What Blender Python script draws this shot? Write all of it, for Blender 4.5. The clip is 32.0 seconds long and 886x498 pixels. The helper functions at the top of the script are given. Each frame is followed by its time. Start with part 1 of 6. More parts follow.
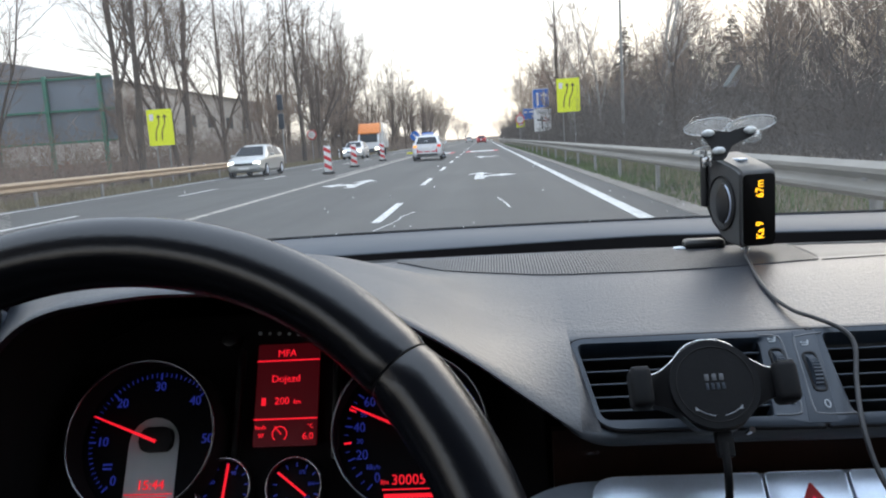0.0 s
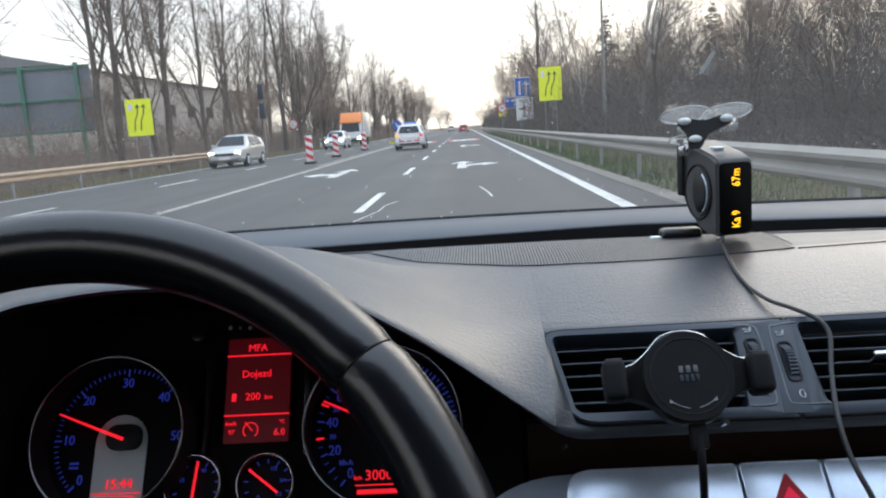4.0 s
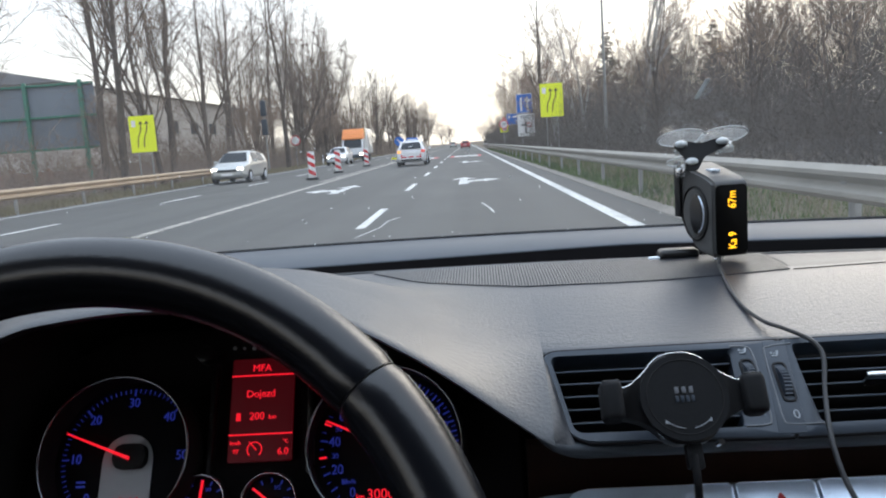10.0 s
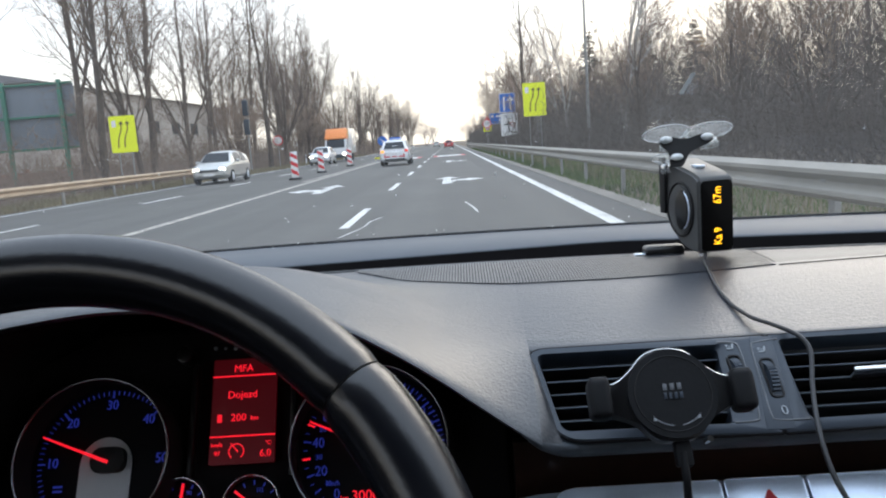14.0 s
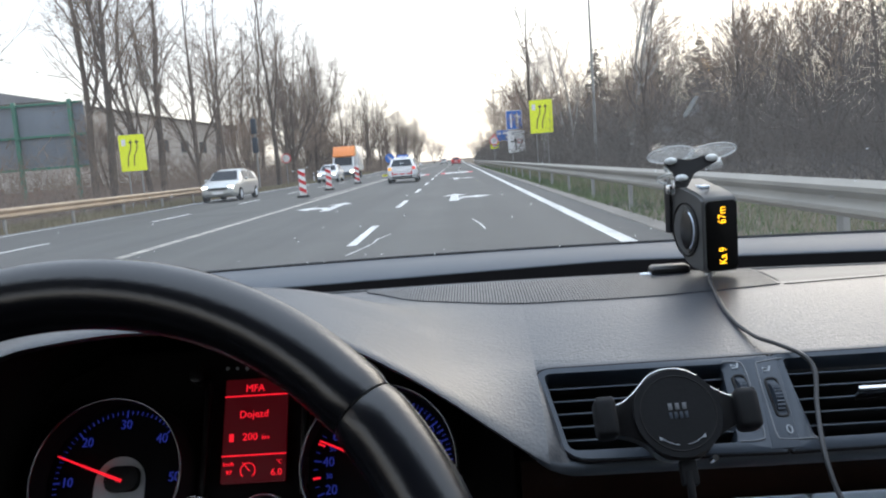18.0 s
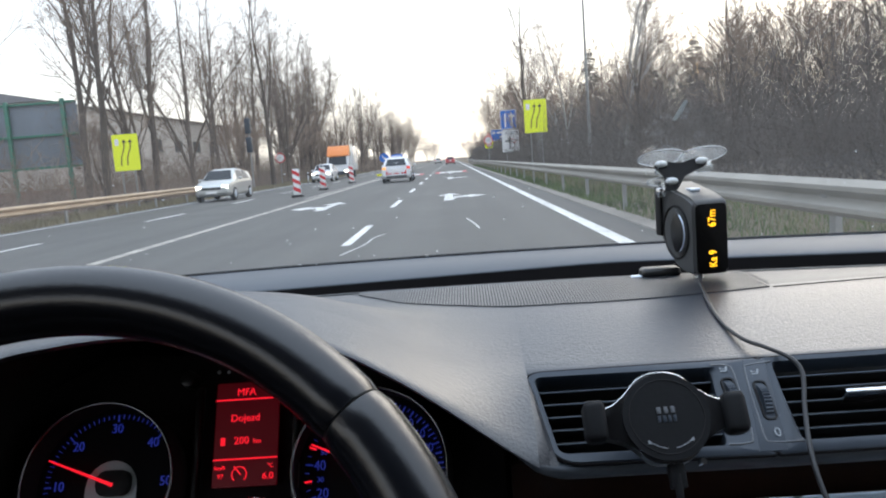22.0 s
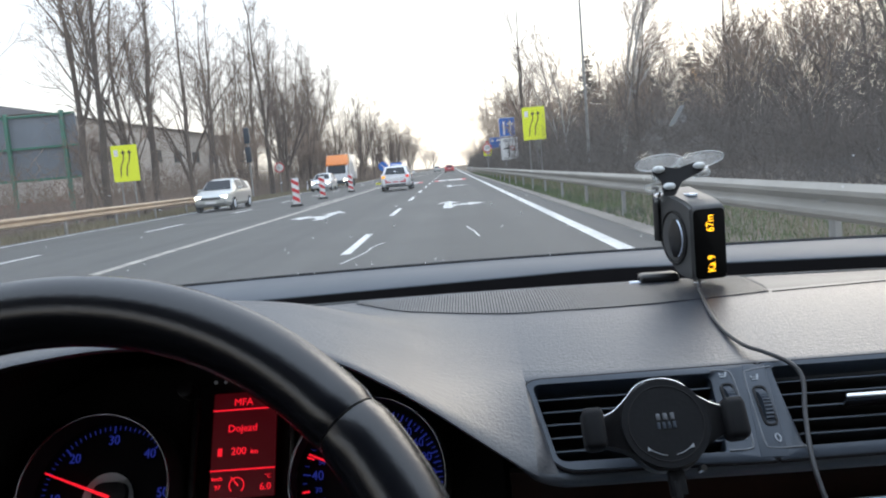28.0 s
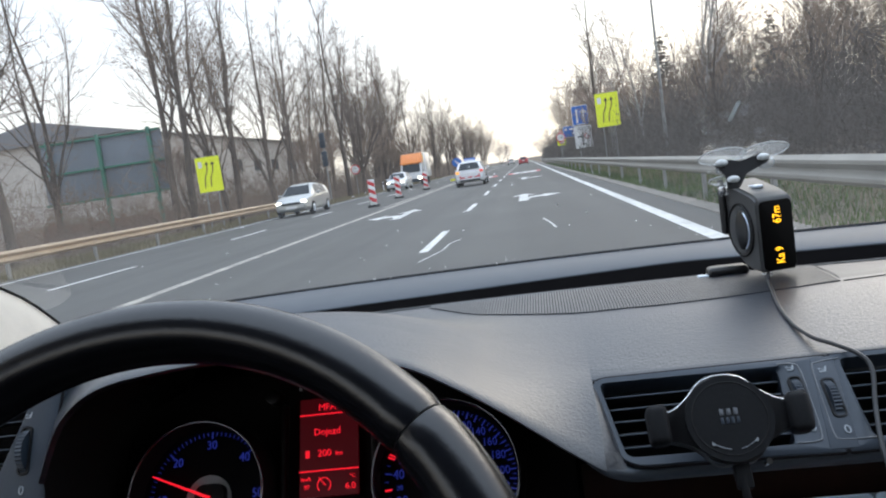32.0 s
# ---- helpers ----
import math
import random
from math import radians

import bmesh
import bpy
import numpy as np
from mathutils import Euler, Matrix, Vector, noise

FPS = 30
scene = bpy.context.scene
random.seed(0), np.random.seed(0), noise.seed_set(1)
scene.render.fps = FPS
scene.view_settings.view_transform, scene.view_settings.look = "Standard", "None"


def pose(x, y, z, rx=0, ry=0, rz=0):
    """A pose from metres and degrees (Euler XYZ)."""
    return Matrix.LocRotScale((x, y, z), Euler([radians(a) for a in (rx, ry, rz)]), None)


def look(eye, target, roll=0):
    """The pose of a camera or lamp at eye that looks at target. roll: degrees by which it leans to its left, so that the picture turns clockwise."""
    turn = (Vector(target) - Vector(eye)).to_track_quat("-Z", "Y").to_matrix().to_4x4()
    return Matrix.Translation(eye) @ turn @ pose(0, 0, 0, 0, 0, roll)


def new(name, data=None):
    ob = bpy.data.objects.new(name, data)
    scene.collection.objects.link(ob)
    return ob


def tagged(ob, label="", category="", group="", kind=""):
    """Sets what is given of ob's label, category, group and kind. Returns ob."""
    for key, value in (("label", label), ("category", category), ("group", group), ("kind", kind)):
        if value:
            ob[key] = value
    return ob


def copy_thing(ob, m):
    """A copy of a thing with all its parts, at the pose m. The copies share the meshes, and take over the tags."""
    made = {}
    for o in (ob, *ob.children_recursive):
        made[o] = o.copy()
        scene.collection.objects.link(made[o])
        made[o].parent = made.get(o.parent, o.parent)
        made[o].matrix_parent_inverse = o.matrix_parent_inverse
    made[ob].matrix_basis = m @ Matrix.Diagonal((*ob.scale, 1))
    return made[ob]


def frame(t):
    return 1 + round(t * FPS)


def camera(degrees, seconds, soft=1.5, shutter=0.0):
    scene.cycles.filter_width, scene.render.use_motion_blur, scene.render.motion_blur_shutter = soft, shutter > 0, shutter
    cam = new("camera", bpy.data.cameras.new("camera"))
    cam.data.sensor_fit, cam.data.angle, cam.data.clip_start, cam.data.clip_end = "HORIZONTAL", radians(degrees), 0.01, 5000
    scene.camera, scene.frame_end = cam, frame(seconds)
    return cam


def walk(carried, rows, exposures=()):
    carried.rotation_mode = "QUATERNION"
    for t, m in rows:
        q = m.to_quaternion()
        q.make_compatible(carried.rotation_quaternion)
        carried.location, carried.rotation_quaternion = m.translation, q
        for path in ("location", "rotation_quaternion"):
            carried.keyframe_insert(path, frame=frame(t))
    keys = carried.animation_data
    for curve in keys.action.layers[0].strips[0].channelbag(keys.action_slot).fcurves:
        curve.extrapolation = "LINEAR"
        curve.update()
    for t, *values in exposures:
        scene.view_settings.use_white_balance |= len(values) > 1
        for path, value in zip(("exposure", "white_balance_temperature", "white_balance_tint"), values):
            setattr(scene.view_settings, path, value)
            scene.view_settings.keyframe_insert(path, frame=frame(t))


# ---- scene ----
cam = camera(60.0, 32.0, soft=2.1)
PATH = [
    (0, -0.0053, -0.0045, 1.1486, 81.90, 3.67, 3.80),
    (0.5, -0.0004, 0.0021, 1.1492, 81.51, 3.74, 3.53),
    (1, 0.0008, 0.0035, 1.1493, 81.11, 3.92, 2.71),
    (1.5, -0.0002, 0.0046, 1.1482, 80.87, 3.90, 2.57),
    (2, -0.0010, 0.0023, 1.1485, 80.81, 3.82, 2.53),
    (2.5, -0.0007, 0.0045, 1.1481, 81.02, 3.96, 2.38),
    (3, -0.0001, 0.0034, 1.1486, 81.02, 3.89, 2.36),
    (3.5, 0.0008, 0.0040, 1.1485, 81.03, 3.93, 2.47),
    (5.5, 0.0006, 0.0054, 1.1474, 80.91, 3.70, 2.41),
    (6, 0.0005, 0.0067, 1.1472, 80.88, 3.75, 2.26),
    (6.5, 0.0006, 0.0043, 1.1486, 80.89, 3.77, 2.08),
    (7, 0.0016, 0.0056, 1.1484, 80.90, 3.80, 2.01),
    (7.5, 0.0010, 0.0032, 1.1490, 80.95, 3.76, 1.91),
    (8, 0.0017, 0.0057, 1.1477, 80.82, 3.77, 1.86),
    (8.5, 0.0022, 0.0065, 1.1483, 80.79, 3.94, 1.74),
    (9, 0.0000, 0.0000, 1.1500, 80.88, 3.96, 1.84),
    (9.5, -0.0028, -0.0066, 1.1512, 81.89, 3.74, 2.78),
    (10, 0.0023, -0.0049, 1.1539, 82.20, 3.93, 2.63),
    (10.5, -0.0002, -0.0038, 1.1517, 82.24, 4.01, 2.66),
    (11, -0.0015, -0.0041, 1.1504, 82.32, 3.78, 2.74),
    (11.5, -0.0037, -0.0037, 1.1501, 81.93, 3.47, 2.79),
    (12, -0.0039, 0.0001, 1.1488, 82.00, 3.62, 2.91),
    (12.5, -0.0031, 0.0008, 1.1483, 81.79, 3.51, 3.04),
    (13, 0.0021, -0.0013, 1.1528, 81.85, 3.54, 2.78),
    (13.5, 0.0037, 0.0009, 1.1531, 81.93, 4.02, 1.84),
    (14, 0.0014, 0.0019, 1.1513, 82.08, 4.07, 1.39),
    (14.5, 0.0048, -0.0008, 1.1540, 81.98, 4.12, 1.32),
    (16.5, 0.0015, -0.0084, 1.1561, 82.60, 4.24, 2.00),
    (17, 0.0038, -0.0047, 1.1541, 82.65, 4.05, 2.23),
    (17.5, 0.0032, -0.0062, 1.1550, 83.04, 4.41, 2.15),
    (18, 0.0016, -0.0063, 1.1553, 83.38, 4.31, 1.93),
    (18.5, 0.0039, -0.0091, 1.1586, 83.55, 4.53, 1.78),
    (19, 0.0074, -0.0031, 1.1576, 83.64, 4.56, 1.69),
    (19.5, 0.0063, -0.0049, 1.1575, 83.80, 4.87, 1.51),
    (20, 0.0051, -0.0082, 1.1592, 83.51, 4.59, 1.46),
    (20.5, 0.0024, -0.0060, 1.1561, 83.42, 4.58, 1.61),
    (21, 0.0020, -0.0056, 1.1552, 83.14, 4.24, 1.65),
    (21.5, 0.0033, -0.0062, 1.1567, 83.29, 4.25, 1.49),
    (22, 0.0043, -0.0076, 1.1582, 83.31, 4.33, 1.51),
    (22.5, 0.0043, -0.0013, 1.1555, 83.37, 4.41, 1.78),
    (23, 0.0032, -0.0070, 1.1564, 83.50, 4.31, 1.83),
    (23.5, 0.0025, -0.0004, 1.1510, 83.74, 4.60, 1.25),
    (24, -0.0009, -0.0145, 1.1586, 84.37, 4.06, 1.59),
    (24.5, 0.0050, -0.0044, 1.1556, 83.98, 4.16, 1.55),
    (25, 0.0054, -0.0102, 1.1598, 84.20, 4.18, 1.12),
    (25.5, 0.0064, -0.0080, 1.1588, 84.17, 4.73, 1.25),
    (27.5, 0.0047, -0.0010, 1.1539, 84.00, 4.64, 1.65),
    (28, 0.0061, -0.0054, 1.1574, 83.90, 4.83, 1.44),
    (28.5, 0.0031, 0.0010, 1.1529, 83.86, 4.66, 1.79),
    (29, -0.0022, -0.0095, 1.1542, 83.54, 4.59, 3.20),
    (29.5, -0.0044, -0.0169, 1.1567, 83.67, 4.56, 5.09),
    (30, -0.0045, -0.0160, 1.1558, 83.84, 4.58, 5.42),
    (30.5, -0.0054, -0.0159, 1.1545, 83.48, 4.97, 5.29),
    (31, 0.0072, -0.0180, 1.1614, 83.54, 5.59, 6.30),
    (31.5, 0.0211, -0.0185, 1.1682, 83.38, 7.91, 6.90),
    (32, 0.0174, -0.0266, 1.1677, 84.12, 8.18, 6.96),
]

EXPO = [(0.0, 0.08), (9.0, 0.08), (13.0, 0.14), (20.0, 0.18), (25.0, 0.2), (28.0, 0.15), (32.0, 0.08)]
walk(cam, [(t, pose(*row)) for t, *row in PATH], EXPO)

# ---- sky and sun: a pale overcast evening, brightest low ahead ----
world = bpy.data.worlds.new("sky")
scene.world = world
world.use_nodes = True
wn = world.node_tree
sky = wn.nodes.new("ShaderNodeTexSky")
sky.sky_type = "NISHITA"
sky.sun_disc = False
sky.sun_elevation = radians(28)
sky.sun_rotation = radians(33)
sky.air_density, sky.dust_density, sky.ozone_density = 1.0, 3.0, 1.0
back = wn.nodes["Background"]
wn.links.new(sky.outputs[0], back.inputs[0])
back.inputs[1].default_value = 0.05
# the even layer of cloud over the clear-sky light
cloud = wn.nodes.new("ShaderNodeBackground")
cloud.inputs[1].default_value = 1.0
way = wn.nodes.new("ShaderNodeTexCoord")
height = wn.nodes.new("ShaderNodeSeparateXYZ")
layer = wn.nodes.new("ShaderNodeValToRGB")
wn.links.new(way.outputs["Generated"], height.inputs[0])
wn.links.new(height.outputs["Z"], layer.inputs[0])
wn.links.new(layer.outputs[0], cloud.inputs[0])
layer.color_ramp.elements[0].position, layer.color_ramp.elements[0].color = 0.0, (1.16, 1.09, 1.00, 1)
layer.color_ramp.elements[1].position, layer.color_ramp.elements[1].color = 1.0, (1.50, 1.76, 2.15, 1)
for at_z, tone in ((0.10, (1.04, 1.01, 0.99, 1)), (0.28, (0.91, 0.97, 1.06, 1))):
    layer.color_ramp.elements.new(at_z).color = tone
both = wn.nodes.new("ShaderNodeAddShader")
wn.links.new(back.outputs[0], both.inputs[0])
wn.links.new(cloud.outputs[0], both.inputs[1])
wn.links.new(both.outputs[0], wn.nodes["World Output"].inputs[0])
sun = new("sun", bpy.data.lights.new("sun", "SUN"))
sun.data.energy, sun.data.angle, sun.data.color = 0.5, radians(30), (1.0, 0.93, 0.84)
sun.matrix_world = look((24.0, 37.0, 23.4), (0, 0, 0))


# ---- materials ----
def mat(name, base, rough=0.6, metal=0.0, vary=0.15, scale=8.0, bump=0.0, bump_scale=60.0, rand=0.0, emit=None, power=0.0, coat=0.0, spec=0.5):
    m = bpy.data.materials.new(name)
    m.use_nodes = True
    t = m.node_tree
    p = t.nodes["Principled BSDF"]
    p.inputs["Roughness"].default_value = rough
    p.inputs["Metallic"].default_value = metal
    p.inputs["Coat Weight"].default_value = coat
    p.inputs["Specular IOR Level"].default_value = spec
    co = t.nodes.new("ShaderNodeTexCoord")
    n1 = t.nodes.new("ShaderNodeTexNoise")
    n1.inputs["Scale"].default_value, n1.inputs["Detail"].default_value = scale, 6
    t.links.new(co.outputs["Object"], n1.inputs["Vector"])
    n2 = t.nodes.new("ShaderNodeTexNoise")
    n2.inputs["Scale"].default_value, n2.inputs["Detail"].default_value = scale * 9, 3
    t.links.new(co.outputs["Object"], n2.inputs["Vector"])
    add = t.nodes.new("ShaderNodeMath")
    add.operation = "MULTIPLY_ADD"
    add.inputs[1].default_value, add.inputs[2].default_value = 0.5, 0.0
    t.links.new(n2.outputs[0], add.inputs[0])
    s = t.nodes.new("ShaderNodeMath")
    s.operation = "ADD"
    t.links.new(n1.outputs[0], s.inputs[0])
    t.links.new(add.outputs[0], s.inputs[1])
    ramp = t.nodes.new("ShaderNodeMapRange")
    ramp.inputs[1].default_value, ramp.inputs[2].default_value = 0.45, 1.05
    ramp.inputs[3].default_value, ramp.inputs[4].default_value = 1 - vary, 1 + vary
    t.links.new(s.outputs[0], ramp.inputs[0])
    fac = ramp.outputs[0]
    if rand:
        oi = t.nodes.new("ShaderNodeObjectInfo")
        r2 = t.nodes.new("ShaderNodeMapRange")
        r2.inputs[3].default_value, r2.inputs[4].default_value = 1 - rand, 1 + rand
        t.links.new(oi.outputs["Random"], r2.inputs[0])
        mu = t.nodes.new("ShaderNodeMath")
        mu.operation = "MULTIPLY"
        t.links.new(fac, mu.inputs[0])
        t.links.new(r2.outputs[0], mu.inputs[1])
        fac = mu.outputs[0]
    vm = t.nodes.new("ShaderNodeVectorMath")
    vm.operation = "SCALE"
    vm.inputs[0].default_value = base
    t.links.new(fac, vm.inputs["Scale"])
    t.links.new(vm.outputs[0], p.inputs["Base Color"])
    if bump:
        nb = t.nodes.new("ShaderNodeTexNoise")
        nb.inputs["Scale"].default_value, nb.inputs["Detail"].default_value = bump_scale, 4
        t.links.new(co.outputs["Object"], nb.inputs["Vector"])
        b = t.nodes.new("ShaderNodeBump")
        b.inputs["Strength"].default_value, b.inputs["Distance"].default_value = bump, 0.4 / bump_scale
        t.links.new(nb.outputs[0], b.inputs["Height"])
        t.links.new(b.outputs[0], p.inputs["Normal"])
    if emit:
        p.inputs["Emission Color"].default_value = (*emit, 1)
        p.inputs["Emission Strength"].default_value = power
    return m


def glass(name, tint=(0.96, 0.98, 0.98), rough=0.0, ior=1.45, dull=0.0, translucent=False):
    m = bpy.data.materials.new(name)
    m.use_nodes = True
    t = m.node_tree
    t.nodes.clear()
    out = t.nodes.new("ShaderNodeOutputMaterial")
    tr = t.nodes.new("ShaderNodeBsdfTransparent")
    tr.inputs[0].default_value = (*tint, 1)
    gl = t.nodes.new("ShaderNodeBsdfGlossy")
    gl.inputs["Roughness"].default_value = rough
    fr = t.nodes.new("ShaderNodeFresnel")
    fr.inputs[0].default_value = ior
    mx = t.nodes.new("ShaderNodeMixShader")
    t.links.new(fr.outputs[0], mx.inputs[0])
    t.links.new(tr.outputs[0], mx.inputs[1])
    t.links.new(gl.outputs[0], mx.inputs[2])
    last = mx
    if dull:
        df = t.nodes.new("ShaderNodeBsdfTranslucent" if translucent else "ShaderNodeBsdfDiffuse")
        df.inputs[0].default_value = (0.78, 0.8, 0.8, 1)
        m2 = t.nodes.new("ShaderNodeMixShader")
        m2.inputs[0].default_value = dull
        t.links.new(mx.outputs[0], m2.inputs[1])
        t.links.new(df.outputs[0], m2.inputs[2])
        last = m2
    t.links.new(last.outputs[0], out.inputs[0])
    return m


M = dict(
    pad=mat("dash_leather_grain", (0.016, 0.0205, 0.029), 0.37, vary=0.12, scale=30, bump=0.5, bump_scale=480, spec=1.0),
    dark=mat("black_plastic", (0.010, 0.010, 0.011), 0.6, vary=0.2, scale=40, bump=0.1, bump_scale=600, spec=0.3),
    # cover: the panel's paler tone plus some sky sheen put into the base
    cover=mat("airbag_cover", (0.048, 0.048, 0.049), 0.45, vary=0.08, scale=40, bump=0.2, bump_scale=700, spec=0.9),
    strip=mat("dark_satin_strip", (0.062, 0.074, 0.090), 0.55, spec=0.4, vary=0.1, scale=20),
    consolegrey=mat("console_grey", (0.16, 0.19, 0.24), 0.4, vary=0.08, scale=30),
    frame=mat("grey_plastic", (0.030, 0.042, 0.060), 0.42, vary=0.1, scale=40, bump=0.12, bump_scale=700),
    display=mat("display_black", (0.003, 0.003, 0.003), 0.5, vary=0.1, spec=0.08),
    ridge=mat("pale_grey_plastic", (0.13, 0.14, 0.155), 0.4, vary=0.1, scale=40),
    matte=mat("matt_black_shroud", (0.014, 0.013, 0.014), 0.95, vary=0.1, spec=0.1),
    gloss=mat("gloss_black", (0.008, 0.008, 0.009), 0.3, vary=0.1, scale=30),
    rubber=mat("soft_rubber", (0.0065, 0.0072, 0.009), 0.65, vary=0.2, scale=60, bump=0.1, bump_scale=500, spec=0.25),
    leather=mat("wheel_leather", (0.005, 0.006, 0.009), 0.24, vary=0.2, scale=50, bump=0.12, bump_scale=500, spec=0.62),
    chrome=mat("chrome", (0.75, 0.76, 0.78), 0.14, 1.0, vary=0.05),
    silver=mat("brushed_silver", (0.68, 0.77, 0.90), 0.28, 0.55, vary=0.08, scale=60),
    wood=mat("dark_wood_trim", (0.022, 0.009, 0.006), 0.3, vary=0.5, scale=14, coat=0.3),
    beige=mat("pillar_fabric", (0.72, 0.68, 0.61), 0.85, vary=0.06, scale=40, bump=0.2, bump_scale=700),
    headliner=mat("headliner", (0.36, 0.36, 0.36), 0.9, vary=0.05, scale=20),
    face=mat("dial_face", (0.006, 0.006, 0.008), 0.7, vary=0.1, spec=0.12),
    blue=mat("blue_light", (0.02, 0.03, 0.2), 0.5, emit=(0.06, 0.10, 1.0), power=0.14),
    red=mat("red_light", (0.2, 0.01, 0.01), 0.5, emit=(1.0, 0.012, 0.03), power=0.85),
    redglow=mat("red_screen", (0.05, 0.002, 0.004), 0.4, vary=0.02, emit=(1.0, 0.02, 0.06), power=0.028),
    orange=mat("orange_light", (0.3, 0.12, 0.0), 0.5, emit=(1.0, 0.5, 0.015), power=2.2),
    whitemark=mat("pale_print", (0.32, 0.35, 0.38), 0.6, vary=0.05),
    hazard=mat("hazard_red", (0.4, 0.006, 0.012), 0.6, vary=0.1),
    ringchrome=mat("dial_chrome", (0.75, 0.76, 0.8), 0.12, 1.0, vary=0.1),
    # darker copy of the dial chrome, for rings that are only partly lit
    dimchrome=mat("dim_chrome", (0.26, 0.27, 0.30), 0.16, 1.0, vary=0.1),
    lcd=mat("grey_lcd", (0.5, 0.52, 0.55), 0.35, vary=0.05),
    cable=mat("grey_cable_sleeve", (0.020, 0.021, 0.024), 0.4, vary=0.1, scale=60),
    body=mat("detector_shell", (0.06, 0.062, 0.064), 0.42, vary=0.1, scale=60, bump=0.1, bump_scale=800),
    cup=glass("clear_vinyl", (0.95, 0.97, 0.97), 0.05, 1.5, 0.15, True),
    # pale base stands in for white highlights on the clear vinyl nubs
    nub=mat("pale_vinyl", (0.62, 0.65, 0.66), 0.05, vary=0.3, scale=300, spec=0.9, coat=0.6),
    # translucent share puts a faint haze over the view through the glass
    pane=glass("windscreen_glass", (0.97, 0.985, 0.98), 0.0, 1.14, 0.026, True),
    asphalt=mat("asphalt", (0.057, 0.0555, 0.0505), 0.72, vary=0.16, scale=0.35, bump=0.3, bump_scale=60),
    gravel=mat("verge_gravel", (0.22, 0.20, 0.175), 0.9, vary=0.3, scale=1.2, bump=0.5, bump_scale=25),
    paint=mat("road_paint", (0.62, 0.62, 0.60), 0.6, vary=0.14, scale=2.5),
    oldpaint=mat("dirty_road_paint", (0.43, 0.40, 0.345), 0.65, vary=0.2, scale=1.5),
    redpaint=mat("red_road_paint", (0.55, 0.06, 0.07), 0.6, vary=0.15, scale=2.5),
    soil=mat("leaf_litter_ground", (0.12, 0.09, 0.06), 0.95, vary=0.4, scale=0.4, bump=0.5, bump_scale=8),
    grass=mat("grass_blades", (0.080, 0.122, 0.030), 0.8, vary=0.65, scale=0.5),
    drygrass=mat("dry_grass_blades", (0.21, 0.18, 0.11), 0.85, vary=0.35, scale=0.8),
    zinc=mat("galvanised_steel", (0.27, 0.255, 0.225), 0.62, 0.1, vary=0.16, scale=1.2),
    rust=mat("weathered_steel_rail", (0.42, 0.32, 0.22), 0.6, 0.2, vary=0.18, scale=1.5),
    bark=mat("bark", (0.112, 0.090, 0.074), 0.95, vary=0.35, scale=2.0, bump=0.5, bump_scale=12, rand=0.25),
    birch=mat("birch_bark", (0.42, 0.40, 0.37), 0.85, vary=0.45, scale=1.6, bump=0.3, bump_scale=14),
    twig=mat("twigs", (0.180, 0.136, 0.106), 0.95, vary=0.3, scale=1.0, rand=0.3),
    twigred=mat("reddish_twigs", (0.29, 0.215, 0.165), 0.95, vary=0.3, scale=1.0, rand=0.25),
    brush=mat("brush_twigs", (0.178, 0.134, 0.102), 0.95, vary=0.35, scale=0.5),
    thicket=mat("thicket_twigs", (0.095, 0.080, 0.068), 0.95, vary=0.35, scale=0.5),
    needle=mat("conifer_needles", (0.018, 0.03, 0.018), 0.9, vary=0.35, scale=1.5, rand=0.2),
    # slight emission makes the yellow panels glow, though they are no lamps
    yellow=mat("fluorescent_yellow_sign", (0.72, 0.8, 0.02), 0.45, vary=0.05, emit=(0.8, 0.9, 0.02), power=0.12),
    black=mat("sign_black", (0.02, 0.02, 0.02), 0.5),
    white=mat("sign_white", (0.78, 0.78, 0.78), 0.45, vary=0.05),
    signblue=mat("sign_blue", (0.02, 0.14, 0.55), 0.4, vary=0.05),
    signred=mat("sign_red", (0.6, 0.02, 0.03), 0.4, vary=0.05),
    post=mat("sign_post_grey", (0.3, 0.3, 0.29), 0.55, 0.5, vary=0.1),
    carwhite=mat("white_car_paint", (0.72, 0.73, 0.75), 0.25, vary=0.04, coat=0.6),
    carred=mat("red_car_paint", (0.45, 0.03, 0.04), 0.3, vary=0.05, coat=0.6),
    carsilver=mat("silver_car_paint", (0.5, 0.51, 0.5), 0.3, 0.5, vary=0.05, coat=0.6),
    carglass=mat("car_window", (0.02, 0.024, 0.03), 0.3, vary=0.05, spec=0.18),
    tyre=mat("tyre", (0.015, 0.015, 0.015), 0.85, vary=0.2),
    tail=mat("tail_light", (0.5, 0.02, 0.02), 0.3, emit=(1.0, 0.1, 0.03), power=0.5),
    head=mat("head_light", (0.9, 0.88, 0.8), 0.2, emit=(1.0, 0.93, 0.75), power=9.0),
    amber=mat("indicator", (0.8, 0.3, 0.03), 0.3, emit=(1.0, 0.4, 0.05), power=1.0),
    truckorange=mat("orange_truck_paint", (0.75, 0.22, 0.03), 0.4, vary=0.06),
    truckyellow=mat("yellow_truck_paint", (0.75, 0.48, 0.05), 0.4, vary=0.06),
    concrete=mat("pale_wall", (0.50, 0.46, 0.42), 0.9, vary=0.12, scale=0.3),
    brick=mat("brick_red_wall", (0.26, 0.11, 0.07), 0.9, vary=0.2, scale=0.5),
    greenpaint=mat("green_steel", (0.05, 0.2, 0.14), 0.5, vary=0.1),
    boardgrey=mat("billboard_grey", (0.2, 0.23, 0.27), 0.7, vary=0.12, scale=0.4),
    roofgrey=mat("grey_roof", (0.2, 0.2, 0.21), 0.8, vary=0.12, scale=0.5),
)

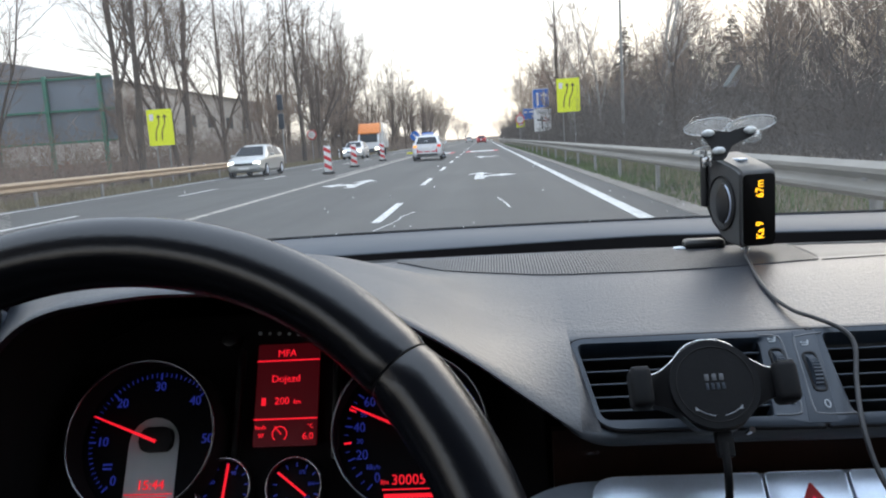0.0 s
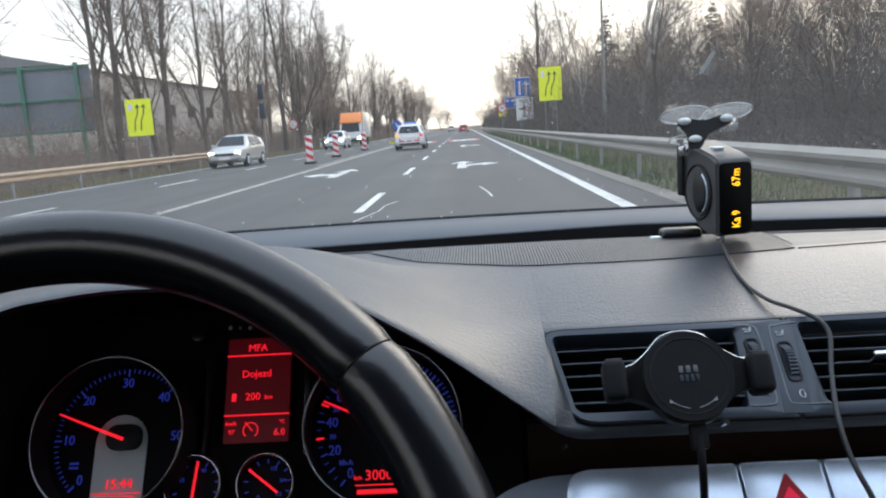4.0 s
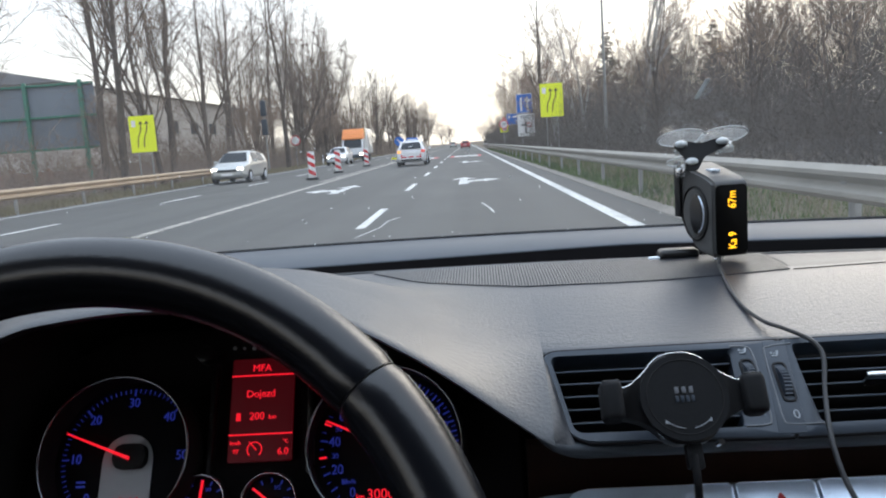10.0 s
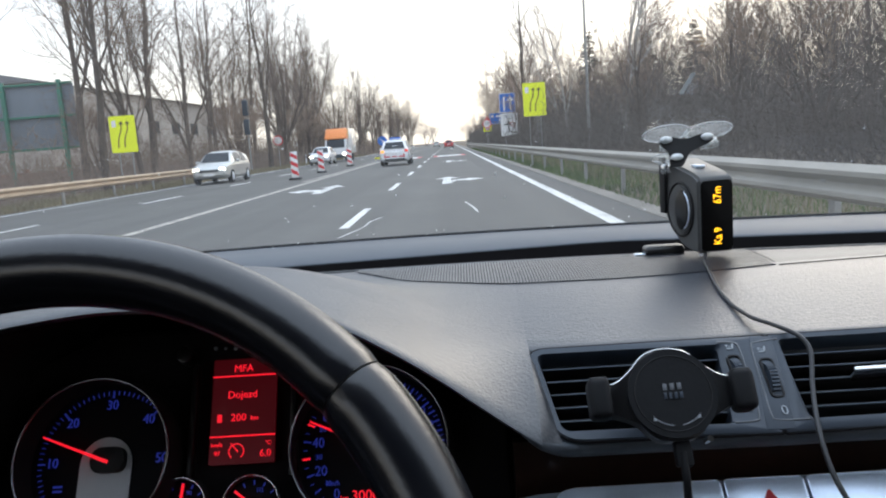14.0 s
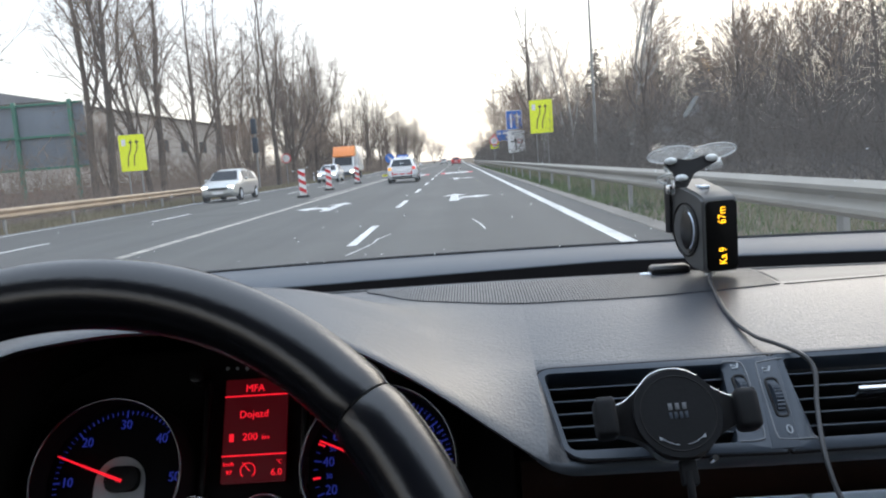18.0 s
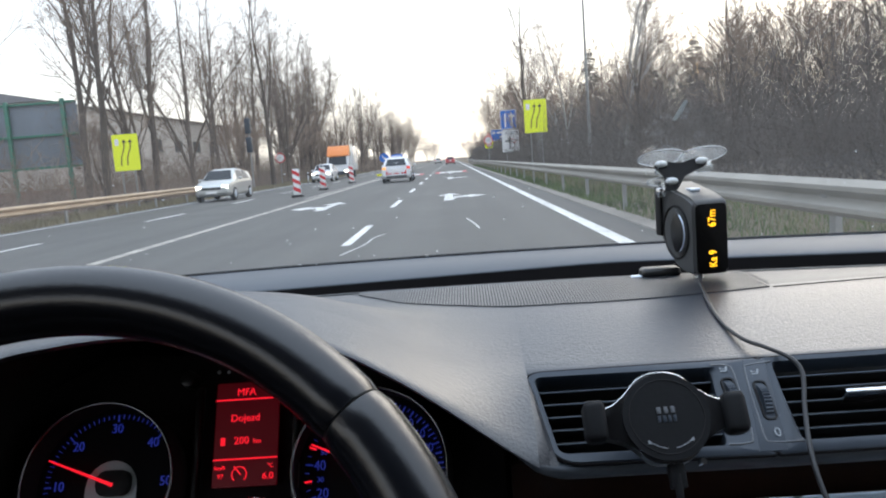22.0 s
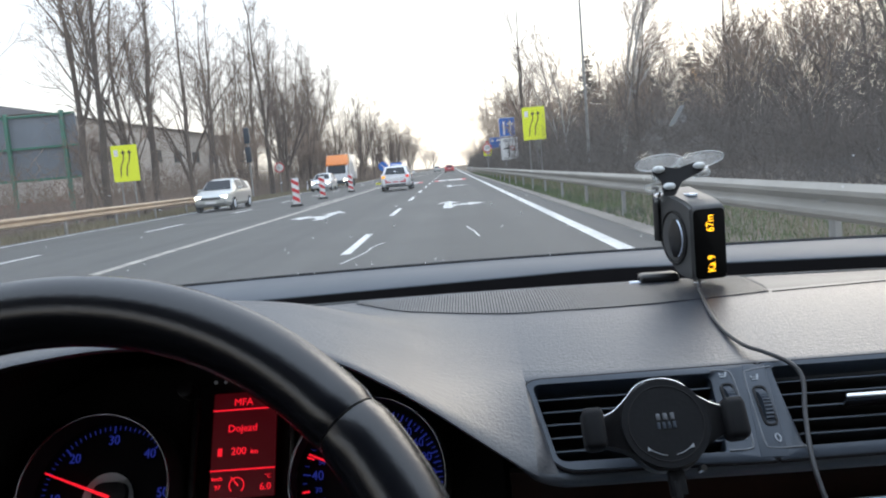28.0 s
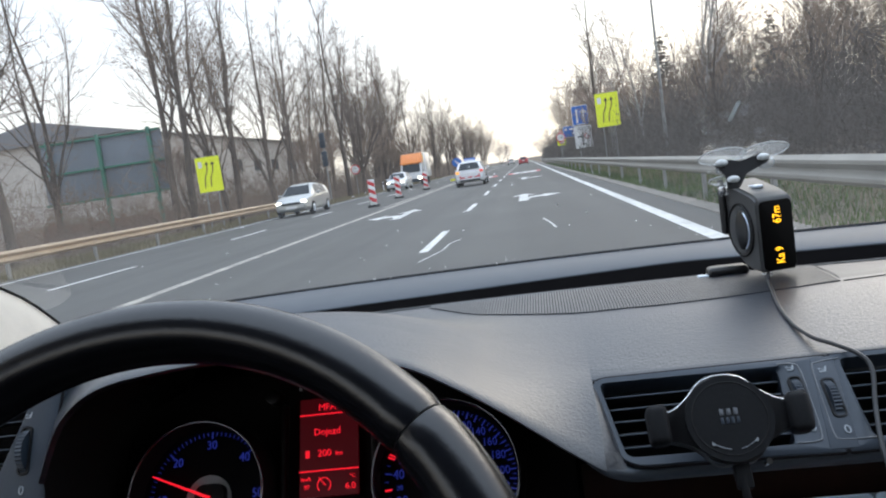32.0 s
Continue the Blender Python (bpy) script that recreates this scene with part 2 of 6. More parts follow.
def stretch(m, sx, sy, amount):
    """Long faint bands along the driving direction, laid over a material's colour."""
    t = m.node_tree
    p = t.nodes["Principled BSDF"]
    src = p.inputs["Base Color"].links[0].from_socket
    co = t.nodes.new("ShaderNodeTexCoord")
    mp = t.nodes.new("ShaderNodeMapping")
    mp.inputs["Scale"].default_value = (sx, sy, 1)
    n = t.nodes.new("ShaderNodeTexNoise")
    n.inputs["Scale"].default_value, n.inputs["Detail"].default_value = 1.0, 3
    r = t.nodes.new("ShaderNodeMapRange")
    r.inputs[1].default_value, r.inputs[2].default_value = 0.3, 0.7
    r.inputs[3].default_value, r.inputs[4].default_value = 1 - amount, 1 + amount
    v = t.nodes.new("ShaderNodeVectorMath")
    v.operation = "SCALE"
    t.links.new(co.outputs["Object"], mp.inputs[0])
    t.links.new(mp.outputs[0], n.inputs["Vector"])
    t.links.new(n.outputs[0], r.inputs[0])
    t.links.new(src, v.inputs[0])
    t.links.new(r.outputs[0], v.inputs["Scale"])
    t.links.new(v.outputs[0], p.inputs["Base Color"])


def worn(m, under, scale, share):
    """Paint rubbed off in ragged flecks, so that the surface below shows."""
    t = m.node_tree
    p = t.nodes["Principled BSDF"]
    src = p.inputs["Base Color"].links[0].from_socket
    co = t.nodes.new("ShaderNodeTexCoord")
    n = t.nodes.new("ShaderNodeTexNoise")
    n.inputs["Scale"].default_value, n.inputs["Detail"].default_value, n.inputs["Roughness"].default_value = scale, 8, 0.75
    r = t.nodes.new("ShaderNodeMapRange")
    r.inputs[1].default_value, r.inputs[2].default_value = share - 0.12, share + 0.16
    mx = t.nodes.new("ShaderNodeMix")
    mx.data_type = "RGBA"
    mx.inputs[6].default_value = (*under, 1)
    t.links.new(co.outputs["Object"], n.inputs["Vector"])
    t.links.new(n.outputs[0], r.inputs[0])
    t.links.new(r.outputs[0], mx.inputs[0])
    t.links.new(src, mx.inputs[7])
    t.links.new(mx.outputs[2], p.inputs["Base Color"])


stretch(M["asphalt"], 1.1, 0.02, 0.26)
stretch(M["asphalt"], 0.45, 0.25, 0.10)
stretch(M["paint"], 3.0, 0.2, 0.18)
worn(M["paint"], (0.16, 0.16, 0.16), 3.0, 0.34)
worn(M["oldpaint"], (0.09, 0.09, 0.09), 2.0, 0.42)

# ---- building helpers ----
ORIGIN = {}


def thing(name, at, label, category, group="", kind=""):
    ob = new(name)
    ob.empty_display_size = 0.05
    ob.location = at
    ORIGIN[ob.name] = Vector(at)
    return tagged(ob, label, category, group, kind)


def finish(name, verts, faces, material, origin=(0, 0, 0), sharp=38):
    me = bpy.data.meshes.new(name)
    o = np.array(origin)
    me.from_pydata((np.asarray(verts, float) - o).tolist(), [], faces)
    me.materials.append(material)
    me.shade_smooth()
    me.set_sharp_from_angle(angle=radians(sharp))
    return me


def part(name, bm, material, parent, label="", sharp=38, kind=""):
    o = ORIGIN[parent.name] if parent else Vector((0, 0, 0))
    if isinstance(bm, tuple):
        me = finish(name, bm[0], bm[1], material, o, sharp)
    else:
        bmesh.ops.translate(bm, verts=bm.verts, vec=-o)
        bmesh.ops.recalc_face_normals(bm, faces=bm.faces)
        me = bpy.data.meshes.new(name)
        bm.to_mesh(me)
        bm.free()
        me.materials.append(material)
        me.shade_smooth()
        me.set_sharp_from_angle(angle=radians(sharp))
    ob = new(name, me)
    if parent:
        ob.parent = parent
    ORIGIN[ob.name] = o
    if label or kind:
        tagged(ob, label, kind=kind)
    return ob


def solid(name, bm, material, label, category="", group="", kind="", sharp=38):
    return tagged(part(name, bm, material, None, sharp=sharp), label, category, group, kind)


def box(c, s, m=None, bevel=0.0, bm=None, seg=2):
    bm = bm or bmesh.new()
    mm = (m or Matrix.Identity(4)) @ Matrix.Translation(c) @ Matrix.Diagonal((*s, 1))
    r = bmesh.ops.create_cube(bm, size=1.0, matrix=mm)
    if bevel:
        vs = set(r["verts"])
        es = [e for e in bm.edges if e.verts[0] in vs and e.verts[1] in vs]
        bmesh.ops.bevel(bm, geom=es, offset=bevel, segments=seg, affect="EDGES", profile=0.5)
    return bm


def prism(outline, depth, m=None, bevel=0.0, bm=None, seg=2):
    """An outline in the local xy plane, thick along local z from 0 to depth."""
    bm = bm or bmesh.new()
    m = m or Matrix.Identity(4)
    a = [bm.verts.new(m @ Vector((x, y, 0))) for x, y in outline]
    b = [bm.verts.new(m @ Vector((x, y, depth))) for x, y in outline]
    n = len(outline)
    bm.faces.new(a[::-1])
    top = bm.faces.new(b)
    for i in range(n):
        bm.faces.new((a[i], a[(i + 1) % n], b[(i + 1) % n], b[i]))
    if bevel:
        bmesh.ops.bevel(bm, geom=list(top.edges), offset=bevel, segments=seg, affect="EDGES", profile=0.5)
    return bm


def rounded(w, h, r, n=5):
    pts = []
    for cx, cy, a0 in ((w / 2 - r, h / 2 - r, 0), (-w / 2 + r, h / 2 - r, 90), (-w / 2 + r, -h / 2 + r, 180), (w / 2 - r, -h / 2 + r, 270)):
        for i in range(n + 1):
            a = radians(a0 + 90 * i / n)
            pts.append((cx + r * math.cos(a), cy + r * math.sin(a)))
    return pts


def circle(r, n=48, a0=0.0, a1=360.0):
    full = abs(a1 - a0) >= 360
    k = n if full else n + 1
    return [(r * math.cos(radians(a0 + (a1 - a0) * i / n)), r * math.sin(radians(a0 + (a1 - a0) * i / n))) for i in range(k)]


def loft(rings, closed=True, caps=True):
    verts, faces = [], []
    n = len(rings[0])
    for r in rings:
        verts += [tuple(p) for p in r]
    for k in range(len(rings) - 1):
        for i in range(n if closed else n - 1):
            j = (i + 1) % n
            faces.append((k * n + i, k * n + j, (k + 1) * n + j, (k + 1) * n + i))
    if caps and closed:
        faces.append(tuple(range(n))[::-1])
        faces.append(tuple((len(rings) - 1) * n + i for i in range(n)))
    return verts, faces


def smooth_path(pts, n):
    """Catmull-Rom points along a rough path."""
    p = [Vector(q) for q in pts]
    p = [p[0] * 2 - p[1]] + p + [p[-1] * 2 - p[-2]]
    out = []
    k = len(p) - 3
    for i in range(n + 1):
        u = i / n * k
        s = min(int(u), k - 1)
        f = u - s
        a, b, c, d = p[s:s + 4]
        out.append(0.5 * ((2 * b) + (c - a) * f + (2 * a - 5 * b + 4 * c - d) * f * f + (3 * b - a - 3 * c + d) * f ** 3))
    return out


def tube(pts, radius, sides=8, closed=False, flat=1.0):
    pts = [Vector(p) for p in pts]
    rings = []
    n = len(pts)
    ref = None
    for i, p in enumerate(pts):
        t = (pts[(i + 1) % n] - pts[i - 1]) if closed else pts[min(i + 1, n - 1)] - pts[max(i - 1, 0)]
        t.normalize()
        if ref is None:
            ref = Vector((0, 0, 1)) if abs(t.z) < 0.9 else Vector((1, 0, 0))
        a = (ref - t * ref.dot(t)).normalized()
        ref = a
        b = t.cross(a)
        r = radius[i] if isinstance(radius, (list, tuple)) else radius
        rings.append([p + (a * math.cos(2 * math.pi * k / sides) + b * math.sin(2 * math.pi * k / sides) * flat) * r for k in range(sides)])
    if closed:
        rings.append(rings[0])
    return loft(rings, True, not closed)


def merge(*shapes):
    verts, faces = [], []
    for v, f in shapes:
        o = len(verts)
        verts += list(v)
        faces += [tuple(i + o for i in q) for q in f]
    return verts, faces


def plain(bm):
    """A bmesh as vertices and faces."""
    bm.verts.ensure_lookup_table()
    bm.verts.index_update()
    v = [tuple(x.co) for x in bm.verts]
    f = [tuple(q.index for q in a.verts) for a in bm.faces]
    bm.free()
    return v, f


def plane_at(o, u, v):
    """A pose with local x along u, local y along v, local z out of the plane."""
    u, v = Vector(u).normalized(), Vector(v).normalized()
    w = u.cross(v).normalized()
    v = w.cross(u)
    m = Matrix((u, v, w)).transposed().to_4x4()
    m.translation = o
    return m


def lettering(name, text, size, m, material, parent, depth=0.0004, label="", squeeze=1.0):
    cu = bpy.data.curves.new(name, "FONT")
    cu.body, cu.size, cu.align_x, cu.align_y, cu.extrude = text, size, "CENTER", "CENTER", depth
    cu.resolution_u = 3
    tmp = bpy.data.objects.new(name, cu)
    scene.collection.objects.link(tmp)
    me = bpy.data.meshes.new_from_object(tmp.evaluated_get(bpy.context.evaluated_depsgraph_get()))
    bpy.data.objects.remove(tmp)
    o = ORIGIN[parent.name]
    me.transform(Matrix.Translation(-o) @ m @ Matrix.Diagonal((squeeze, 1, 1, 1)))
    me.materials.clear()
    me.materials.append(material)
    ob = new(name, me)
    ob.parent = parent
    ORIGIN[ob.name] = o
    if label:
        tagged(ob, label)
    return ob


def quad_round(pts, r, n=5):
    """A four-cornered outline with rounded corners."""
    out = []
    k = len(pts)
    for i in range(k):
        p, a, b = Vector((*pts[i], 0)), Vector((*pts[i - 1], 0)), Vector((*pts[(i + 1) % k], 0))
        rr = r[i] if isinstance(r, (list, tuple)) else r
        u, v = (a - p).normalized(), (b - p).normalized()
        s, e = p + u * rr, p + v * rr
        for j in range(n + 1):
            f = j / n
            q = s * (1 - f) ** 2 + p * 2 * f * (1 - f) + e * f * f
            out.append((q.x, q.y))
    return out


def polar(r, a):
    return r * math.cos(radians(a)), r * math.sin(radians(a))


# ==== the road and what stands beside it ====
rng = random.Random(7)
EDGE_L, MID, OPP, DASH, EDGE_R = -12.4, -5.42, -9.0, -1.64, 2.03


def ground():
    xs = [-2000, -300, -80, -40, -24, -16, -13.6, EDGE_L - 0.5, 2.8, 3.1, 4.2, 5.5, 8, 12, 20, 40, 80, 300, 2000]
    ys = [-300, -60, -20, 0, 10, 20, 35, 50, 70, 100, 140, 200, 300, 500, 900, 3000]
    def z(x, y):
        if EDGE_L - 0.6 < x < 2.9:
            return -0.02
        b = 0.0
        if x > 5:
            b = min((x - 5) * 0.09, 1.6)
        if x < -14:
            b = -min((-14 - x) * 0.05, 0.8)
        return -0.10 + b + 0.12 * noise.noise((x * 0.13, y * 0.13, 0))
    rows = [[(x, y, z(x, y)) for x in xs] for y in ys]
    solid("ground", loft(rows, False, False), M["soil"], "brown leaf-littered ground beside the road", "ground", kind="structure", sharp=80)
    rows = [[(x, y, 0.0 if EDGE_L - 0.4 < x < 2.66 else -0.12) for x in (EDGE_L - 0.5, EDGE_L - 0.38, -9, -5, 0, 2.64, 2.72)] for y in ys]
    solid("road", loft(rows, False, False), M["asphalt"], "grey worn asphalt road of four lanes", "road", kind="structure", sharp=20)
    rows = [[(x, y, zz) for x, zz in ((2.62, -0.10), (2.66, 0.012), (3.0, 0.0), (3.3, -0.14))] for y in ys]
    solid("verge", loft(rows, False, False), M["gravel"], "strip of grit and dirt along the road edge", "verge", kind="structure", sharp=40)


ground()


def strip(name, x, y0, y1, w, material, parent, z=0.004):
    part(name, plain(box((x, (y0 + y1) / 2, z / 2 + 0.001), (w, y1 - y0, z))), material, parent)


marks = thing("road_marking", (0, 30, 0), "worn white lane lines on the asphalt", "road marking", kind="structure")
strip("edge_line", EDGE_R, -20, 400, 0.19, M["paint"], marks)
strip("centre_line", MID, -20, 400, 0.20, M["oldpaint"], marks)
strip("centre_line", MID - 0.40, 30, 62, 0.14, M["oldpaint"], marks)
strip("far_edge_line", EDGE_L + 0.15, -20, 400, 0.12, M["paint"], marks)
y = 2.2
while y < 240:
    strip("lane_dash", DASH, y, y + 3.4, 0.14, M["paint"], marks)
    strip("lane_dash", OPP, y + 2.0, y + 5.2, 0.13, M["paint"], marks)
    y += 9.0


def flat_shape(name, outline, at_xy, size, material, parent, z=0.0055):
    o = [(x * size[0], y * size[1]) for x, y in outline]
    part(name, prism(o, 0.004, Matrix.Translation((at_xy[0], at_xy[1], z - 0.004))), material, parent)


STRAIGHT = [(-0.16, 0), (0.16, 0), (0.13, 0.72), (0.42, 0.70), (0.0, 1.0), (-0.42, 0.70), (-0.13, 0.72)]
TURN = [(0.10, 0.10), (0.30, 0.34), (0.62, 0.34), (0.62, 0.22), (1.1, 0.44), (0.62, 0.66), (0.62, 0.54), (0.20, 0.50), (0.08, 0.34)]
for x, side, yy in ((-0.15, 1, 21.5), (-3.75, -1, 21.0), (-0.15, 1, 44.0)):
    a = thing("lane_arrow", (x, yy, 0), "white painted lane arrow on the asphalt", "road marking", "lane arrows", "structure")
    flat_shape("arrow_stem", STRAIGHT, (x, yy), (0.9, 4.2), M["paint"], a)
    flat_shape("arrow_turn", [(px * side, py) for px, py in TURN][::side], (x, yy), (1.0, 3.8), M["paint"], a, 0.0065)
for x in (-0.1, -3.8):
    b = thing("speed_marking", (x, 66, 0), "painted speed limit panel with a red border on the asphalt", "road marking", "painted speed limits", "structure")
    flat_shape("red_border", quad_round([(-1, -1), (1, -1), (1, 1), (-1, 1)], 0.5, 3), (x, 66), (1.35, 3.0), M["redpaint"], b)
    flat_shape("white_panel", quad_round([(-1, -1), (1, -1), (1, 1), (-1, 1)], 0.5, 3), (x, 66), (1.02, 3.0), M["paint"], b, 0.0075)
    lettering("speed_digits", "50", 1.3, Matrix.Translation((x, 66, 0.009)) @ Matrix.Diagonal((1, 2.6, 1, 1)), M["black"], b, 0.001)
# short pale curved lines in the road paint's colour
def crack(pts, w):
    c = thing("road_crack", pts[0] + (0,), "short pale curved line on the asphalt", "road crack", "sealed cracks", "structure")
    p = smooth_path([(*q, 0.0) for q in pts], 26)
    rows = []
    for i, q in enumerate(p):
        ww = w * (0.6 + 0.5 * abs(noise.noise((q.x * 2, q.y * 2, 3))))
        rows.append([(q.x - ww, q.y, 0.0025), (q.x + ww, q.y, 0.0025)])
    part("crack_seal", loft(rows, False, False), M["paint"], c)


crack([(-1.55, 10.0), (-1.35, 11.2), (-1.32, 12.0), (-1.18, 12.6)], 0.02)
crack([(0.38, 12.4), (0.33, 13.4), (0.22, 14.6)], 0.022)


# ---- crash barriers ----
def barrier(x, y0, y1, side, material, label, top):
    b = thing("crash_barrier", (x, y0, 0), label, "crash barrier")
    prof = [(0.0, 0.0), (0.03, 0.02), (0.075, 0.05), (0.075, 0.09), (0.02, 0.125), (0.0, 0.155), (0.02, 0.185), (0.075, 0.22), (0.075, 0.26), (0.03, 0.29), (0.0, 0.31)]
    n = max(1, int((y1 - y0) / 4))
    L = (y1 - y0) / n
    def beam(k0, k1):
        rows = []
        for y in (y0 + k0 * L, y0 + k1 * L):
            rows.append([(x - side * px, y, top - 0.31 + pz) for px, pz in prof] + [(x - side * px + side * 0.006, y, top - 0.31 + pz) for px, pz in prof[::-1]])
        return loft(rows, True, True)
    for k in range(n):
        part("rail_beam", beam(k, k + 0.998), material, b, "", 25)
        yy = y0 + (k + 0.5) * L
        part("post", box((x + side * 0.09, yy, top / 2 - 0.12), (0.06, 0.12, top + 0.14), None, 0.008), M["post"], b)
        part("spacer", box((x + side * 0.03, yy, top - 0.155), (0.08, 0.10, 0.16), None, 0.008), M["post"], b)
    return b


barrier(3.12, -11.5, 144.5, 1, M["zinc"], "galvanised steel crash barrier on posts", 0.76)
barrier(EDGE_L - 0.75, 4.0, 40.0, -1, M["rust"], "weathered tan crash barrier on posts", 0.72)


# ---- trees ----
def limb(p, d, length, r0, r1, segs, sides, bend, rnd, verts, faces, up=0.0):
    pts, dirs = [p.copy()], [d.copy()]
    for i in range(segs):
        d = (d + Vector((rnd.uniform(-1, 1), rnd.uniform(-1, 1), rnd.uniform(-1, 1) + up)) * bend).normalized()
        p = p + d * (length / segs)
        pts.append(p.copy())
        dirs.append(d.copy())
    base = len(verts)
    for i, (q, t) in enumerate(zip(pts, dirs)):
        r = r0 + (r1 - r0) * i / segs
        a = t.orthogonal().normalized()
        b = t.cross(a)
        for k in range(sides):
            c, s = math.cos(2 * math.pi * k / sides), math.sin(2 * math.pi * k / sides)
            verts.append(q + (a * c + b * s) * r)
    for i in range(segs):
        for k in range(sides):
            j = (k + 1) % sides
            faces.append((base + i * sides + k, base + i * sides + j, base + (i + 1) * sides + j, base + (i + 1) * sides + k))
    return pts, dirs


def bare_tree(seed, height, spread, forks, density, columnar=False, twig="twig"):
    rnd = random.Random(seed)
    t = thing("tree", (0, 0, 0), "", "tree")
    tv, tf, cv, cf = [], [], [], []
    r0 = height * 0.014 + 0.05
    stems = []
    for s in range(forks):
        lean = Vector((rnd.uniform(-1, 1), rnd.uniform(-1, 1), 0)) * (0.05 if s == 0 else spread * 0.35)
        h = height * rnd.uniform(0.82, 1.0) if s == 0 else height * rnd.uniform(0.6, 0.9)
        stems.append(limb(Vector((lean.x * 0.3, lean.y * 0.3, -0.2)), (Vector((0, 0, 1)) + lean).normalized(), h, r0 * (1 if s == 0 else 0.75), 0.02, 12, 7, 0.05 if columnar else 0.13, rnd, tv, tf, 0.30))
    for pts, dirs in stems:
        n1 = int(density * len(pts) * 1.0)
        for k in range(n1):
            f = rnd.uniform(0.12 if columnar else 0.30, 0.98)
            i = min(int(f * (len(pts) - 1)), len(pts) - 2)
            p = pts[i].lerp(pts[i + 1], f * (len(pts) - 1) - i)
            a = rnd.uniform(0, 2 * math.pi)
            out = Vector((math.cos(a), math.sin(a), 0))
            d = (out * (0.28 if columnar else 0.75) + Vector((0, 0, 1)) * rnd.uniform(0.5, 1.0)).normalized()
            L = height * (0.10 if columnar else 0.34) * spread * (1.25 - f) * rnd.uniform(0.6, 1.2) + 0.5
            rr = 0.012 + 0.045 * (1 - f) * height / 14
            bp, bd = limb(p, d, L, rr, 0.008, 5, 4, 0.16, rnd, tv, tf, 0.25)
            for _ in range(int(4 + density * 0.8)):
                g = rnd.uniform(0.2, 1.0)
                j = min(int(g * 5), 4)
                q = bp[j].lerp(bp[j + 1], g * 5 - j)
                e = (bd[j] + Vector((rnd.uniform(-1, 1), rnd.uniform(-1, 1), rnd.uniform(-0.4, 1))) * 0.8).normalized()
                sp, sd = limb(q, e, L * rnd.uniform(0.25, 0.5) + 0.2, 0.015, 0.006, 3, 3, 0.22, rnd, cv, cf, 0.2)
                for _ in range(4):
                    h = rnd.randrange(3)
                    e2 = (sd[h] + Vector((rnd.uniform(-1, 1), rnd.uniform(-1, 1), rnd.uniform(-0.5, 1))) * 0.9).normalized()
                    limb(sp[h + 1] if h < 2 else sp[h], e2, L * rnd.uniform(0.12, 0.28) + 0.15, 0.011, 0.005, 1, 3, 0.25, rnd, cv, cf, 0.1)
    part("trunk", (tv, tf), M["bark"], t, "grey-brown bark", 80)
    part("crown", (cv, cf), M[twig], t, "bare winter twigs", 80)
    return t


def conifer(seed, height, width):
    rnd = random.Random(seed)
    t = thing("tree", (0, 0, 0), "", "tree")
    tv, tf, cv, cf = [], [], [], []
    limb(Vector((0, 0, -0.2)), Vector((0, 0, 1)), height, height * 0.016, 0.02, 8, 6, 0.01, rnd, tv, tf)
    z = height * 0.06
    while z < height * 0.99:
        f = 1 - z / height
        for k in range(int(6 + 6 * f)):
            a = rnd.uniform(0, 6.283)
            L = width * (f ** 0.8) * rnd.uniform(0.7, 1.1) + 0.15
            d = Vector((math.cos(a), math.sin(a), rnd.uniform(-0.35, 0.15))).normalized()
            bp, bd = limb(Vector((0, 0, z)), d, L, 0.03, 0.006, 3, 3, 0.06, rnd, tv, tf)
            for _ in range(int(8 + 10 * f)):
                g = rnd.uniform(0.15, 1) * 3
                j = min(int(g), 2)
                q = bp[j].lerp(bp[j + 1], g - j)
                e = (bd[j] * 0.7 + Vector((rnd.uniform(-1, 1), rnd.uniform(-1, 1), rnd.uniform(-0.9, 0.3)))).normalized()
                s = rnd.uniform(0.25, 0.55) * (0.5 + f)
                w = e.orthogonal().normalized() * s * 0.22
                o = len(cv)
                u = e.cross(w)
                cv.extend([q - w, q + w, q + e * s, q + e * s * 0.4 + u * 0.8])
                cf.extend([(o, o + 1, o + 2), (o + 1, o + 3, o + 2), (o + 3, o, o + 2)])
        z += height * 0.028
    part("trunk", (tv, tf), M["bark"], t, "", 80)
    part("crown", (cv, cf), M["needle"], t, "dark green needles", 80)
    return t


